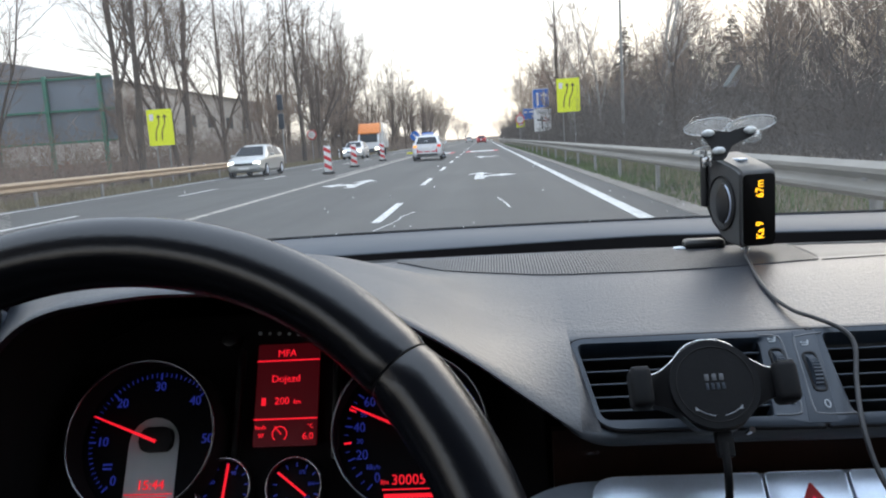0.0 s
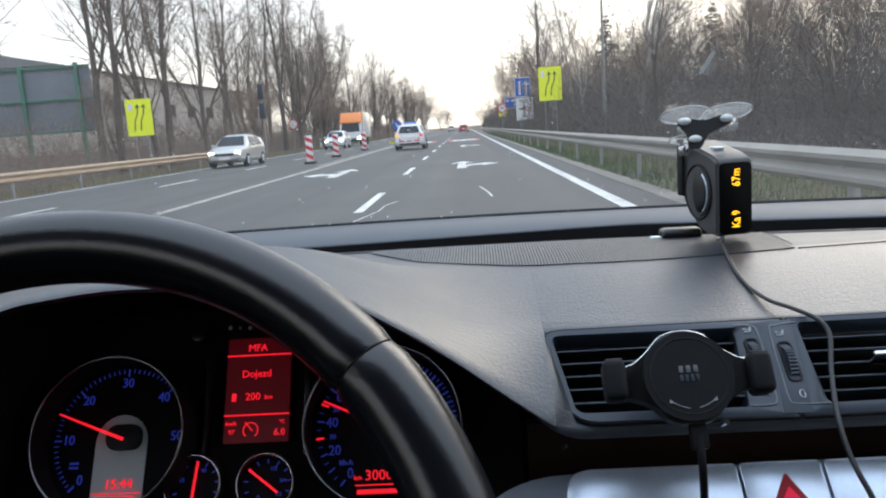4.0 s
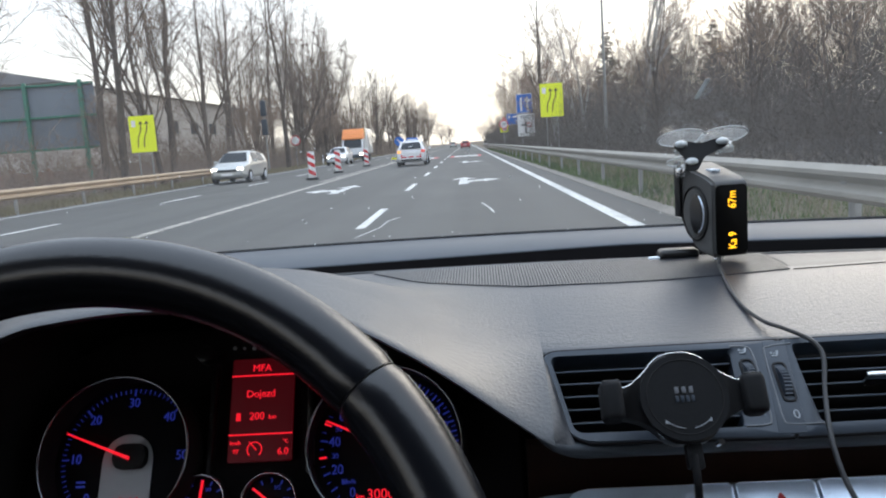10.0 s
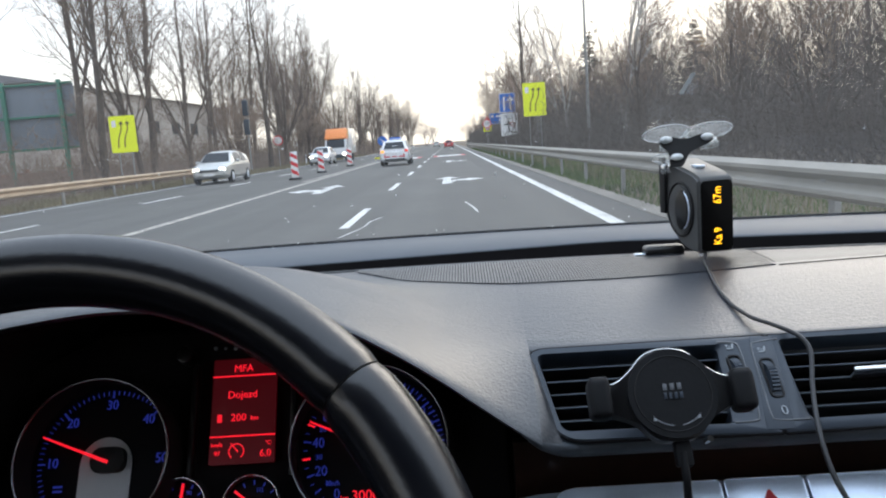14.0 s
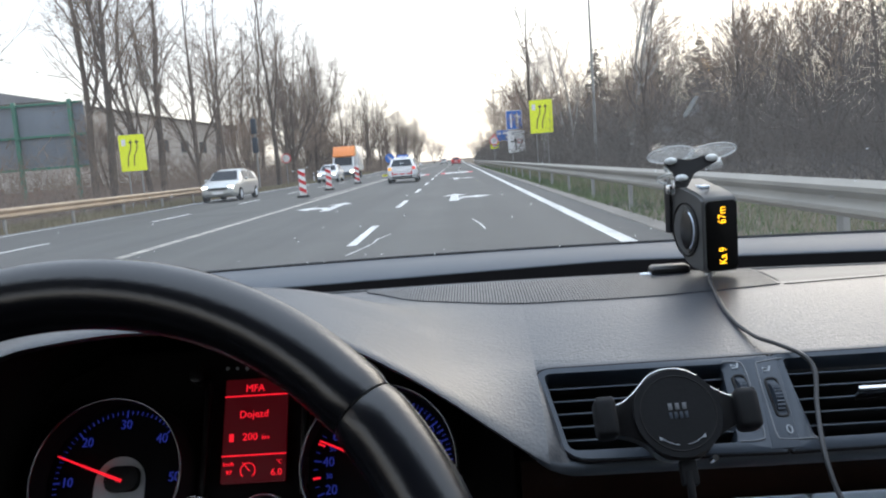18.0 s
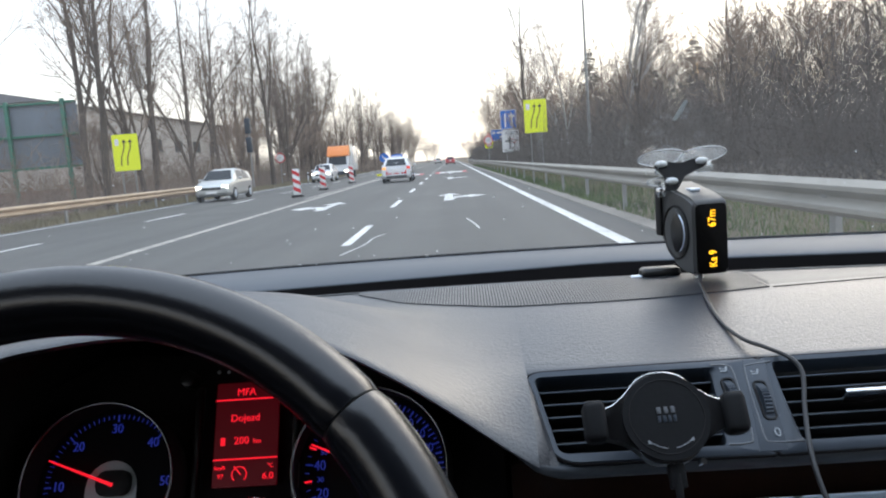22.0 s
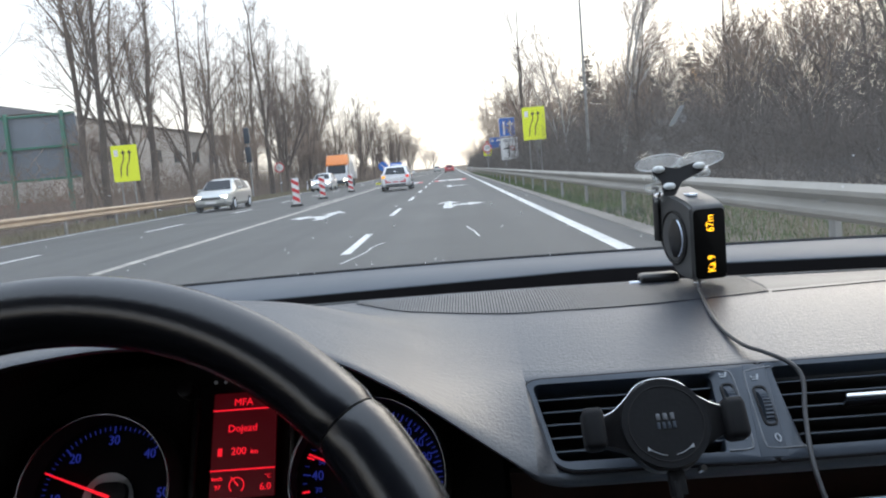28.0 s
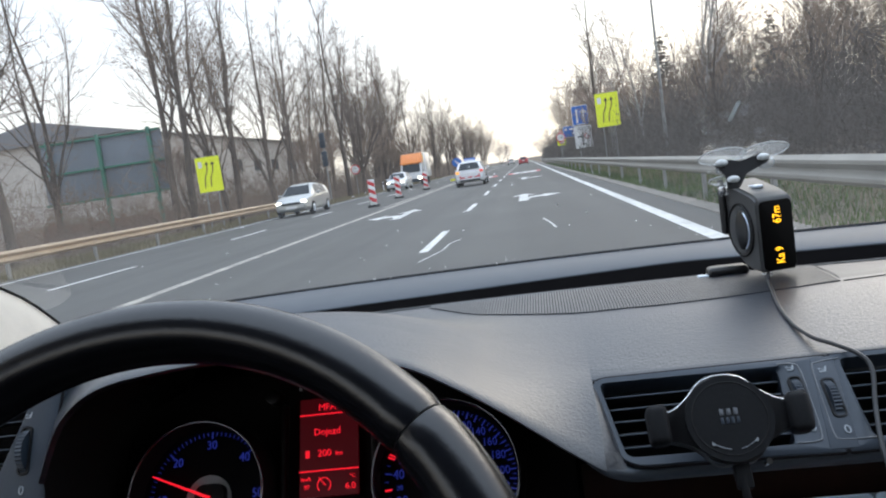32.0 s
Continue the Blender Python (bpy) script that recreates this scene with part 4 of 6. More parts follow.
car(-3.25, 47.0, 0, "carwhite", "white hatchback with a roof sign seen from behind", sign=True)
car(-10.9, 66.0, 180, "carwhite", "white oncoming car with lit head lights", lit=True)
car(-11.0, 37.0, 180, "carsilver", "silver oncoming estate car with lit head lights", estate=1.0, lit=True)


def truck(x, y):
    t = thing("truck", (0, 0, 0), "orange-topped delivery truck with a white box and lit head lights", "truck")
    part("box_body", box((0, -2.2, 2.0), (2.3, 5.2, 2.5), None, 0.05), M["carwhite"], t, "white cargo box")
    part("roof_deflector", prism([(0.0, 2.2), (0.0, 3.25), (0.3, 3.22), (1.3, 2.3), (1.3, 2.2)], 2.1, plane_at((-1.05, 0.45, 0), (0, 1, 0), (0, 0, 1))), M["truckorange"], t, "orange wind deflector")
    part("cab", prism([(0.0, 0.5), (0.0, 2.3), (1.1, 2.3), (1.65, 1.35), (1.75, 0.9), (1.75, 0.5)], 2.1, plane_at((-1.05, 0.45, 0), (0, 1, 0), (0, 0, 1)), 0.0), M["carwhite"], t)
    part("windscreen", prism([(-0.9, 0.0), (0.9, 0.0), (0.85, 0.95), (-0.85, 0.95)], 0.02, plane_at((0, 2.14, 1.36), (-1, 0, 0), (0, -0.5, 0.87))), M["carglass"], t)
    part("box_front", box((0, 0.42, 2.75), (2.2, 0.05, 0.9), None, 0.02), M["truckyellow"], t, "yellow box front")
    part("bumper", box((0, 2.15, 0.55), (2.1, 0.16, 0.35), None, 0.05), M["frame"], t)
    for s in (-1, 1):
        part("head_light", box((s * 0.82, 2.24, 0.72), (0.3, 0.06, 0.18), None, 0.03), M["head"], t, "lit head light")
        wheel_parts(t, s * 0.92, 1.3, 0.40, 0.26)
        wheel_parts(t, s * 0.92, -3.0, 0.40, 0.26)
    part("chassis", box((0, -1.3, 0.62), (1.0, 6.2, 0.2)), M["black"], t)
    t.matrix_basis = pose(x, y, 0, 0, 0, 180)
    return t


truck(-11.2, 78.0)


# ---- buildings and billboard behind the trees ----
def hall(x, y, w, d, h, label):
    b = thing("warehouse", (x, y, 0), label, "building")
    part("wall", box((x, y, h / 2 - 0.5), (w, d, h + 1.0)), M["concrete"], b, "pale rendered wall")
    part("roof", prism([(-w / 2 - 0.4, 0), (w / 2 + 0.4, 0), (0, 1.8)], d + 0.8, plane_at((x, y + d / 2 + 0.4, h), (1, 0, 0), (0, 0, 1))), M["roofgrey"], b, "low grey roof")
    for k in range(int(d / 6)):
        wy = y - d / 2 + 3 + 6 * k
        wdo = part("window", box((x + w / 2, wy, h * 0.62), (0.06, 2.4, 1.2)), M["carglass"], b)
        part("window_frame", box((x + w / 2 + 0.03, wy, h * 0.62 - 0.66), (0.12, 2.6, 0.12)), M["post"], wdo)
    return b


hall(-37.5, 80, 16, 46, 7.6, "long pale warehouse behind the trees")
bb = thing("billboard", (-25.5, 45, 0), "large blue-grey billboard back on a green steel frame", "billboard")
part("board", box((-25.5, 45, 4.25), (8.0, 0.14, 3.7), None, 0.02), M["boardgrey"], bb, "blue-grey board")
for x in (-28.8, -25.5, -22.2):
    part("post", box((x, 44.8, 3.0), (0.22, 0.22, 6.6), None, 0.02), M["greenpaint"], bb, "green steel post")
for z in (2.4, 4.25, 6.1):
    part("beam", box((-25.5, 44.84, z), (8.1, 0.12, 0.14), None, 0.02), M["greenpaint"], bb)
lamp = thing("street_lamp", (7.2, 36, 0), "tall grey street lamp pole beside the road", "street lamp")
part("mast", tube([(7.2, 40, -0.1), (7.2, 40, 4.5), (7.2, 40, 9.5)], [0.09, 0.075, 0.05], 10), M["post"], lamp)
part("arm", tube(smooth_path([(7.2, 40, 9.4), (7.0, 40, 9.8), (5.4, 40, 10.0)], 10), 0.035, 8), M["post"], lamp)
part("lamp_head", box((5.2, 40, 10.0), (0.7, 0.28, 0.12), None, 0.04), M["frame"], lamp)
cab = thing("speed_camera", (6.3, 58, 0), "grey roadside speed camera cabinet on a post", "speed camera")
part("post", box((6.9, 60, 1.1), (0.28, 0.28, 2.4), None, 0.03), M["post"], cab)
part("cabinet", box((6.9, 60, 2.9), (0.55, 0.5, 1.5), None, 0.05), M["zinc"], cab, "pale grey cabinet")
part("lens_window", box((6.9, 59.74, 3.2), (0.26, 0.03, 0.26), None, 0.01), M["carglass"], cab)
fence = thing("garden_fence", (-29, 70, 0), "low brick-red fence with posts behind the verge", "fence")
for k in range(14):
    part("fence_panel", box((-29.0, 42 + 4.2 * k, 0.45), (0.10, 3.8, 1.3), None, 0.02), M["brick"], fence)
    part("fence_post", box((-29.0, 44.1 + 4.2 * k, 0.55), (0.3, 0.3, 1.6), None, 0.03), M["brick"], fence)
warn = thing("road_sign", (6.0, 120, 0), "red-bordered warning triangle over a yellow speed panel", "road sign")
pole(5.8, 120.06, 3.6, warn)
pole(6.2, 120.06, 3.6, warn)
PW = panel_at(6.0, 120, 2.9)
part("yellow_panel", prism(rounded(1.25, 1.25, 0.06), 0.02, PW @ Matrix.Translation((0, 0, -0.02))), M["yellow"], warn)
part("red_ring", prism(circle(0.45, 32), 0.006, PW), M["signred"], warn)
part("white_disc", prism(circle(0.35, 32), 0.009, PW), M["white"], warn)
lettering("sign_digits", "70", 0.46, PW @ Matrix.Translation((0, 0, 0.011)), M["black"], warn, 0.001)
PW = panel_at(6.0, 120, 4.05)
part("red_triangle", prism([(-0.64, -0.5), (0.64, -0.5), (0, 0.6)], 0.02, PW @ Matrix.Translation((0, 0, -0.02))), M["signred"], warn)
part("white_triangle", prism([(-0.44, -0.39), (0.44, -0.39), (0, 0.37)], 0.006, PW), M["white"], warn)
part("black_symbol", prism([(-0.05, -0.32), (0.05, -0.32), (0.05, 0.12), (-0.05, 0.12)], 0.009, PW), M["black"], warn)
car(-0.2, 150.0, 0, "carred", "red car far ahead in the lane")
car(-3.5, 205.0, 0, "carsilver", "distant silver car driving ahead")
car(-0.1, 250.0, 0, "carwhite", "distant white car driving ahead")
car(-7.2, 118.0, 180, "carsilver", "distant silver oncoming car with lit head lights", lit=True)
car(-10.8, 190.0, 180, "carwhite", "distant white oncoming car with lit head lights", lit=True)
for x, y, k, s in ((-10.5, 345, 3, 0.9), (-8.0, 372, 1, 0.8), (9.0, 350, 3, 0.8), (11, 330, 0, 0.8)):
    plant(k, x, y, s, group="far trees")


def marker_post(x, y):
    p = thing("marker_post", (x, y, 0), "slim white roadside marker post with a black band", "marker post", "roadside marker posts")
    part("post_body", box((x, y, 0.40), (0.10, 0.07, 1.0), None, 0.02), M["white"], p)
    part("black_band", box((x, y, 0.70), (0.104, 0.074, 0.16), None, 0.01), M["black"], p, "black band")


for x, y in ((-13.1, 47.0), (-13.1, 70.0), (-13.1, 95.0), (4.1, 150.0)):
    marker_post(x, y)
tl = thing("traffic_light", (-15.0, 58, 0), "grey backs of traffic lights on a tall post", "traffic light")
pole(-15.0, 58, 5.4, tl, 0.06)
for z in (3.3, 4.7):
    part("signal_head", box((-15.0, 57.86, z), (0.42, 0.26, 1.15), None, 0.04), M["frame"], tl, "dark grey signal housing")

plant(5, 6.6, 62.0, 0.72)
for k, x, y, size in ((3, 9.0, 85.0, 0.75), (1, 10.5, 100.0, 0.9), (4, 8.6, 115.0, 1.2), (0, 11.0, 130.0, 0.9), (3, 10.0, 150.0, 1.05), (1, 9.6, 175.0, 1.05), (0, 10.5, 205.0, 1.0),
                      (5, -13.4, 190.0, 0.8), (2, -14.0, 215.0, 0.85)):
    plant(k, x, y, size)


# the car stands turned a little towards the verge of its lane
heading = pose(0, 0, 0, 0, 0, 0.9)
for ob in scene.objects:
    if ob.parent is None and ob.type in ("MESH", "EMPTY"):
        ob.matrix_basis = heading @ ob.matrix_basis


# ==== the cabin ====
def front_y(x):
    return 0.682 - 0.25 * (x + 0.08) ** 2


def lerp_table(x, table):
    """Smooth values between the rows of a table, by its first column."""
    k = 0
    while k < len(table) - 2 and x > table[k + 1][0]:
        k += 1
    a, b = table[k], table[k + 1]
    before, after = table[max(k - 1, 0)], table[min(k + 2, len(table) - 1)]
    w = b[0] - a[0]
    f = min(max((x - a[0]) / w, 0), 1)
    out = []
    for i in range(1, len(a)):
        ta = (b[i] - before[i]) / (b[0] - before[0]) * w
        tb = (after[i] - a[i]) / (after[0] - a[0]) * w
        out.append((2 * f ** 3 - 3 * f * f + 1) * a[i] + (f ** 3 - 2 * f * f + f) * ta + (3 * f * f - 2 * f ** 3) * b[i] + (f ** 3 - f * f) * tb)
    return out


# x, z at mid depth, y of the rear lip, z of the rear lip
HOOD = [(-0.315, 1.071, 0.400, 1.012), (-0.305, 1.072, 0.400, 1.031), (-0.295, 1.073, 0.400, 1.047), (-0.280, 1.075, 0.400, 1.060),
        (-0.265, 1.077, 0.400, 1.067), (-0.245, 1.079, 0.399, 1.0715), (-0.190, 1.082, 0.396, 1.0765), (-0.12, 1.076, 0.395, 1.071),
        (-0.075, 1.062, 0.40, 1.061), (-0.045, 1.049, 0.40, 1.0445), (-0.02, 1.037, 0.40, 1.0275), (0.004, 1.0285, 0.40, 1.0090),
        (0.020, 1.0247, 0.40, 0.9968), (0.034, 1.0228, 0.40, 0.9873), (0.08, 1.0220, 0.40, 0.968)]


def pad_z(x, y):
    """Height of the dashboard's top at a place in front of its mid line."""
    zm = lerp_table(min(x, 0.08), HOOD)[0]
    yf = front_y(x)
    v = (yf - y) / (yf - 0.475)
    w = min(max((v - 0.22) / 0.78, 0.0), 1.0)
    s = w * w * (3 - 2 * w)
    swell = 0.003 + 0.0035 * min(max((x + 0.05) / 0.12, 0.0), 1.0)
    return 1.043 + (1.0225 - 1.043) * v + (zm - 1.0225) * s + swell * math.sin(math.pi * v)


def dashboard():
    d = thing("dashboard", (0, 0.55, 1.0), "dark grey grained soft dashboard with a smooth instrument hood", "dashboard")
    # left half of the pad with the hood over the dials
    rings = []
    for i in range(73):
        x = -0.315 + 0.349 * i / 72
        zm, yr, zr = lerp_table(x, HOOD)
        yf = front_y(x)
        row = [(x, yf + 0.004, 1.018), (x, yf + 0.003, 1.036), (x, yf, 1.0420)]
        for k in range(1, 15):
            v = k / 14
            y = yf + (0.475 - yf) * v
            row.append((x, y, pad_z(x, y)))
        for k in range(1, 9):
            v = k / 8
            y = 0.475 + (yr - 0.475) * v
            row.append((x, y, zm + (zr - zm) * v ** 1.7))
        row.append((x, yr - 0.0012, zr - 0.0015))
        row.append((x, yr + 0.004, zr - 0.0045))
        rings.append(row)
    part("hood_pad", loft(rings, False, False), M["pad"], d, "grained soft pad bulging over the dials", 60)
    rings = []
    for i in range(17):
        x = -0.66 + 0.345 * i / 16
        yf = front_y(x)
        row = [(x, yf + 0.004, 1.018), (x, yf + 0.003, 1.036), (x, yf, 1.0420)]
        row += [(x, yf + (0.475 - yf) * k / 14, pad_z(x, yf + (0.475 - yf) * k / 14)) for k in range(1, 15)]
        row += [(x, 0.452, 1.0695), (x, 0.440, 1.0672), (x, 0.436, 1.0640), (x, 0.436, 1.050)]
        rings.append(row)
    part("side_pad", loft(rings, False, False), M["pad"], d, sharp=60)
    rings = []
    for i in range(41):
        x = 0.034 + 0.74 * i / 40
        yf = front_y(x)
        row = [(x, yf + 0.004, 1.018), (x, yf + 0.003, 1.036), (x, yf, 1.0420)]
        for k in range(1, 17):
            v = k / 16
            y = yf + (0.476 - yf) * v
            row.append((x, y, pad_z(x, y)))
        row.insert(-1, (x, 0.4785, pad_z(x, 0.4785)))
        row += [(x, 0.4715, 1.0212), (x, 0.4672, 1.0203), (x, 0.4652, 1.0185), (x, 0.4648, 1.008)]
        rings.append(row)
    part("top_pad", loft(rings, False, False), M["pad"], d, sharp=60)
    # dark slot and the strip under the windscreen
    strip_y = lambda x: 0.812 + 0.09 * min(x, 0.15) - 0.23 * max(x - 0.15, 0) - 0.3 * max(-0.25 - x, 0) ** 2
    rings = [[(x, front_y(x) + 0.002, 1.036), (x, front_y(x) + 0.006, 1.0), (x, strip_y(x) - 0.02, 1.0), (x, strip_y(x) - 0.002, 1.012), (x, strip_y(x), 1.0325)] for x in np.linspace(-0.66, 0.8, 40)]
    part("defrost_slot", loft(rings, False, False), M["matte"], d, "black slot along the windscreen")
    rings = []
    for x in np.linspace(-0.66, 0.8, 40):
        y, e = strip_y(x), front_y(x) + 0.28
        rings.append([(x, y, 1.026), (x, y + 0.001, 1.0335), (x, y + 0.004, 1.0352), (x, (y + e) / 2, 1.0365), (x, e, 1.036), (x, e + 0.03, 1.02)])
    part("windscreen_strip", loft(rings, False, False), M["strip"], d, "smooth grey strip below the windscreen", 50)
    part("glass_seal", tube([(x, front_y(x) + 0.276, 1.0372) for x in np.linspace(-0.64, 0.79, 60)], 0.0016, 6), M["matte"], d, "black seal along the windscreen's foot", 80)
    # fine slatted speaker and defrost grille
    shapes = []
    bed = []
    n = 138
    for i in range(n):
        x = -0.097 + 0.33 * i / (n - 1)
        u = i / (n - 1)
        y1 = front_y(x) - 0.006
        y0 = lerp_table(x, [(-0.097, 0.668), (-0.04, 0.616), (0.02, 0.590), (0.08, 0.580), (0.14, 0.578), (0.19, 0.581), (0.235, 0.586)])[0]
        ys = [y0 + (y1 - y0) * k / 4 for k in range(5)]
        bed.append([(x, max(y, y0 + 0.0012), pad_z(x, max(y, y0 + 0.0012)) + 0.0004) for y in ys])
        w, h = 0.00074, 0.0009
        shapes.append(loft([[(x - w, y, pad_z(x, y)), (x + w, y, pad_z(x, y)), (x + w, y, pad_z(x, y) + h), (x - w, y, pad_z(x, y) + h)] for y in ys]))
    # dark sheet added over the pad stands in for shade between the ribs
    part("grille_bed", loft(bed, False, False), M["dark"], d)
    part("speaker_grille", merge(*shapes), M["pad"], d, "fine ribbed grille along the front edge", kind="stuff")
    part("grille_edge", tube([(x, front_y(x) - 0.0045, pad_z(x, front_y(x) - 0.0045) + 0.0002) for x in np.linspace(-0.097, 0.16, 40)], 0.0007, 6), M["ridge"], d, "thin pale raised edge", 80)
    # paler bead paints the light caught along the pad's front edge
    part("front_bead", tube([(x, front_y(x) - 0.0004, 1.0424) for x in np.linspace(-0.62, 0.77, 80)], 0.0011, 6), M["cover"], d, "front edge in a paler colour for the light it catches", 80)
    seam = [(x, 0.585 + 0.03 * (x - 0.235), pad_z(x, 0.585 + 0.03 * (x - 0.235)) + 0.0001) for x in np.linspace(0.236, 0.77, 40)]
    part("airbag_seam", tube(seam, 0.0005, 6), M["matte"], d, "fine seam of the airbag cover", 80)
    sheet = []
    for x in np.linspace(0.2365, 0.77, 40):
        a, b = 0.5862 + 0.03 * (x - 0.235), front_y(x) - 0.003
        sheet.append([(x, a + (b - a) * k / 6, pad_z(x, a + (b - a) * k / 6) + (0.0006 if 0 < k < 6 else -0.001)) for k in range(7)])
    part("airbag_cover", loft(sheet, False, False), M["cover"], d, "smooth airbag cover, its paler tone partly painted sky sheen", 60)
    # tunnel behind the hood's lip, black
    arch = [(x, yr, zr) for x in np.linspace(-0.315, 0.034, 48) for _, yr, zr in [lerp_table(x, HOOD)]]
    arch = [(-0.325, 0.40, 0.88)] + arch
    rings = [[(x, y + 0.0035, z - 0.0045) for x, y, z in arch],
             [(x * 0.97 - 0.004, 0.45, 0.9 + (z - 0.9) * 0.97 - 0.006) for x, y, z in arch],
             [(x * 0.93 - 0.010, 0.56, 0.9 + (z - 0.9) * 0.93 - 0.008) for x, y, z in arch]]
    part("dial_tunnel", loft(rings, False, False), M["matte"], d, "matt black shroud round the dials", 60)
    # cheek between the hood pad and the vent's edge, and the lip under the vents
    def lip_top(x):
        if x < 0.0338:
            _, ye, ze = lerp_table(x, HOOD)
            return ye - 0.0002, ze - 0.0006
        f = min(max((x - 0.0338) / 0.0262, 0.0), 1.0)
        g = 1 - (1 - f) ** 3
        return 0.400 + 0.0135 * g, 0.9871 - 0.0081 * g

    zm, yr, zr = lerp_table(0.034, HOOD)
    rows = []
    for c in range(7):
        f = c / 6
        row = []
        for k in range(15):
            v = k / 14
            x = 0.0338 + (0.0002 + 0.0125 * v) * f
            ya, za = 0.475 + (yr - 0.475) * v, zm + (zr - zm) * v ** 1.7 - 0.0002
            yt, zt = lip_top(x)
            yb, zb = 0.4655 + (yt - 0.4655) * v, 1.0195 + (zt - 1.0195) * v + 0.003 * math.sin(math.pi * v) * math.sin(math.pi * f)
            w = f + (1 - f) * v ** 4
            row.append((x, ya + (yb - ya) * w, za + (zb - za) * w))
        rows.append(row)
    part("vent_cheek", loft(rows, False, False), M["pad"], d, sharp=80)
    rings = []
    for x in np.concatenate([np.linspace(0.004, 0.064, 26), np.linspace(0.08, 0.774, 24)]):
        yt, zt = lip_top(x)
        e = min(max((x - 0.004) / 0.05, 0.02), 1.0)
        e = e * e * (3 - 2 * e)
        rings.append([(x, yt + 0.006 * e, zt + 0.001 * e), (x, yt, zt + 0.0002)] + [(x, yt + p * e, zt + q * e) for p, q in ((-0.0012, -0.0012), (-0.0014, -0.0032), (0.0002, -0.0062), (0.0045, -0.0095), (0.013, -0.0125), (0.032, -0.0150))])
    part("lower_lip", loft(rings, False, False), M["strip"], d, "dark rounded lip under the vents", 60)
    bm = box((0.41, 0.449, 0.930), (0.78, 0.008, 0.078))
    part("wood_panel", bm, M["wood"], d, "dark glossy wood trim")
    bm = box((-0.12, 0.565, 0.89), (0.56, 0.01, 0.20))
    part("dial_backing", bm, M["matte"], d)
    bm = box((-0.49, 0.47, 0.88), (0.34, 0.012, 0.30))
    part("end_panel", bm, M["frame"], d)
    return d


dashboard()

VENT = plane_at((0, 0.44, 1.0), (1, 0, 0), (0, 0.768, 0.640))


def frame_ring(outer, inner, depth, m, bevel=0.0012):
    """A frame between two outlines with the same number of points."""
    n = len(outer)
    rows = [[m @ Vector((x, y, -0.012)) for x, y in outer], [m @ Vector((x, y, depth - bevel)) for x, y in outer],
            [m @ Vector((ox + (ix - ox) * 0.12, oy + (iy - oy) * 0.12, depth)) for (ox, oy), (ix, iy) in zip(outer, inner)],
            [m @ Vector((ox + (ix - ox) * 0.85, oy + (iy - oy) * 0.85, depth)) for (ox, oy), (ix, iy) in zip(outer, inner)],
            [m @ Vector((x, y, depth - 0.003)) for x, y in inner], [m @ Vector((x, y, -0.02)) for x, y in inner]]
    return loft(rows, True, False)


def air_vent(at_x, outer, inner, slats, m=VENT, label="black slatted air vent in a grey frame", corners=0.010, open_side=None):
    v = thing("air_vent", m @ Vector((at_x, 0, 0)), label, "air vent", "dashboard air vents")
    fo = part("vent_frame", frame_ring(quad_round(outer, corners), quad_round(inner, 0.0042), 0.004, m), M["frame"], v, "satin grey plastic frame", 50)
    gap, rounds = list(outer), corners
    if open_side is not None:
        gap = gap[open_side:] + gap[:open_side]
        rounds = tuple(corners[open_side:] + corners[:open_side])
    part("frame_gap", tube([m @ Vector((x, y, 0.0026)) for x, y in quad_round(gap, rounds)], 0.0009, 6, open_side is None), M["matte"], v, "black gap round the frame", 80)
    bm = prism(inner, 0.002, m @ Matrix.Translation((0, 0, -0.022)))
    part("vent_duct", bm, M["matte"], v)
    ys = [p[1] for p in inner]
    lo, hi = min(ys), max(ys)
    for i in range(slats):
        f = (i + 0.99) / (slats + 0.85)
        y = lo + (hi - lo) * f
        xl = inner[3][0] + (inner[0][0] - inner[3][0]) * f if len(inner) == 4 else inner[0][0]
        xr = inner[2][0] + (inner[1][0] - inner[2][0]) * f
        # darker blade, paler front edge: the light on the slat is put into colour
        bl = box(((xl + xr) / 2, y, -0.008), (xr - xl - 0.001, 0.0011, 0.012), m, 0.0004)
        blade = part("slat", bl, M["dark"], v)
        part("slat_edge", box(((xl + xr) / 2, y, -0.0016), (xr - xl - 0.001, 0.0010, 0.0012), m, 0.0003), M["frame"], blade, "front edge painted paler for the light it catches")
    return v


air_vent(0.09, [(0.0305, 0.0300), (0.177, 0.0300), (0.168, -0.0355), (0.0437, -0.0335)],
         [(0.0387, 0.0250), (0.147, 0.0240), (0.143, -0.0270), (0.0478, -0.0262)], 5, corners=(0.013, 0.002, 0.002, 0.016), open_side=2)
air_vent(0.25, [(0.178, 0.0300), (0.330, 0.0300), (0.316, -0.0340), (0.169, -0.0355)],
         [(0.184, 0.0255), (0.318, 0.0255), (0.306, -0.0260), (0.186, -0.0265)], 5, corners=(0.002, 0.009, 0.016, 0.002), open_side=0)
web = thing("vent_web", VENT @ Vector((0.171, 0, 0.003)), "grey plastic web joining the two air vents", "trim")
part("web_plate", prism([(0.1670, 0.0285), (0.1802, 0.0285), (0.1745, -0.0335), (0.1590, -0.0335)][::-1], 0.0030, VENT @ Matrix.Translation((0, 0, 0.0013)), 0.0003), M["frame"], web)


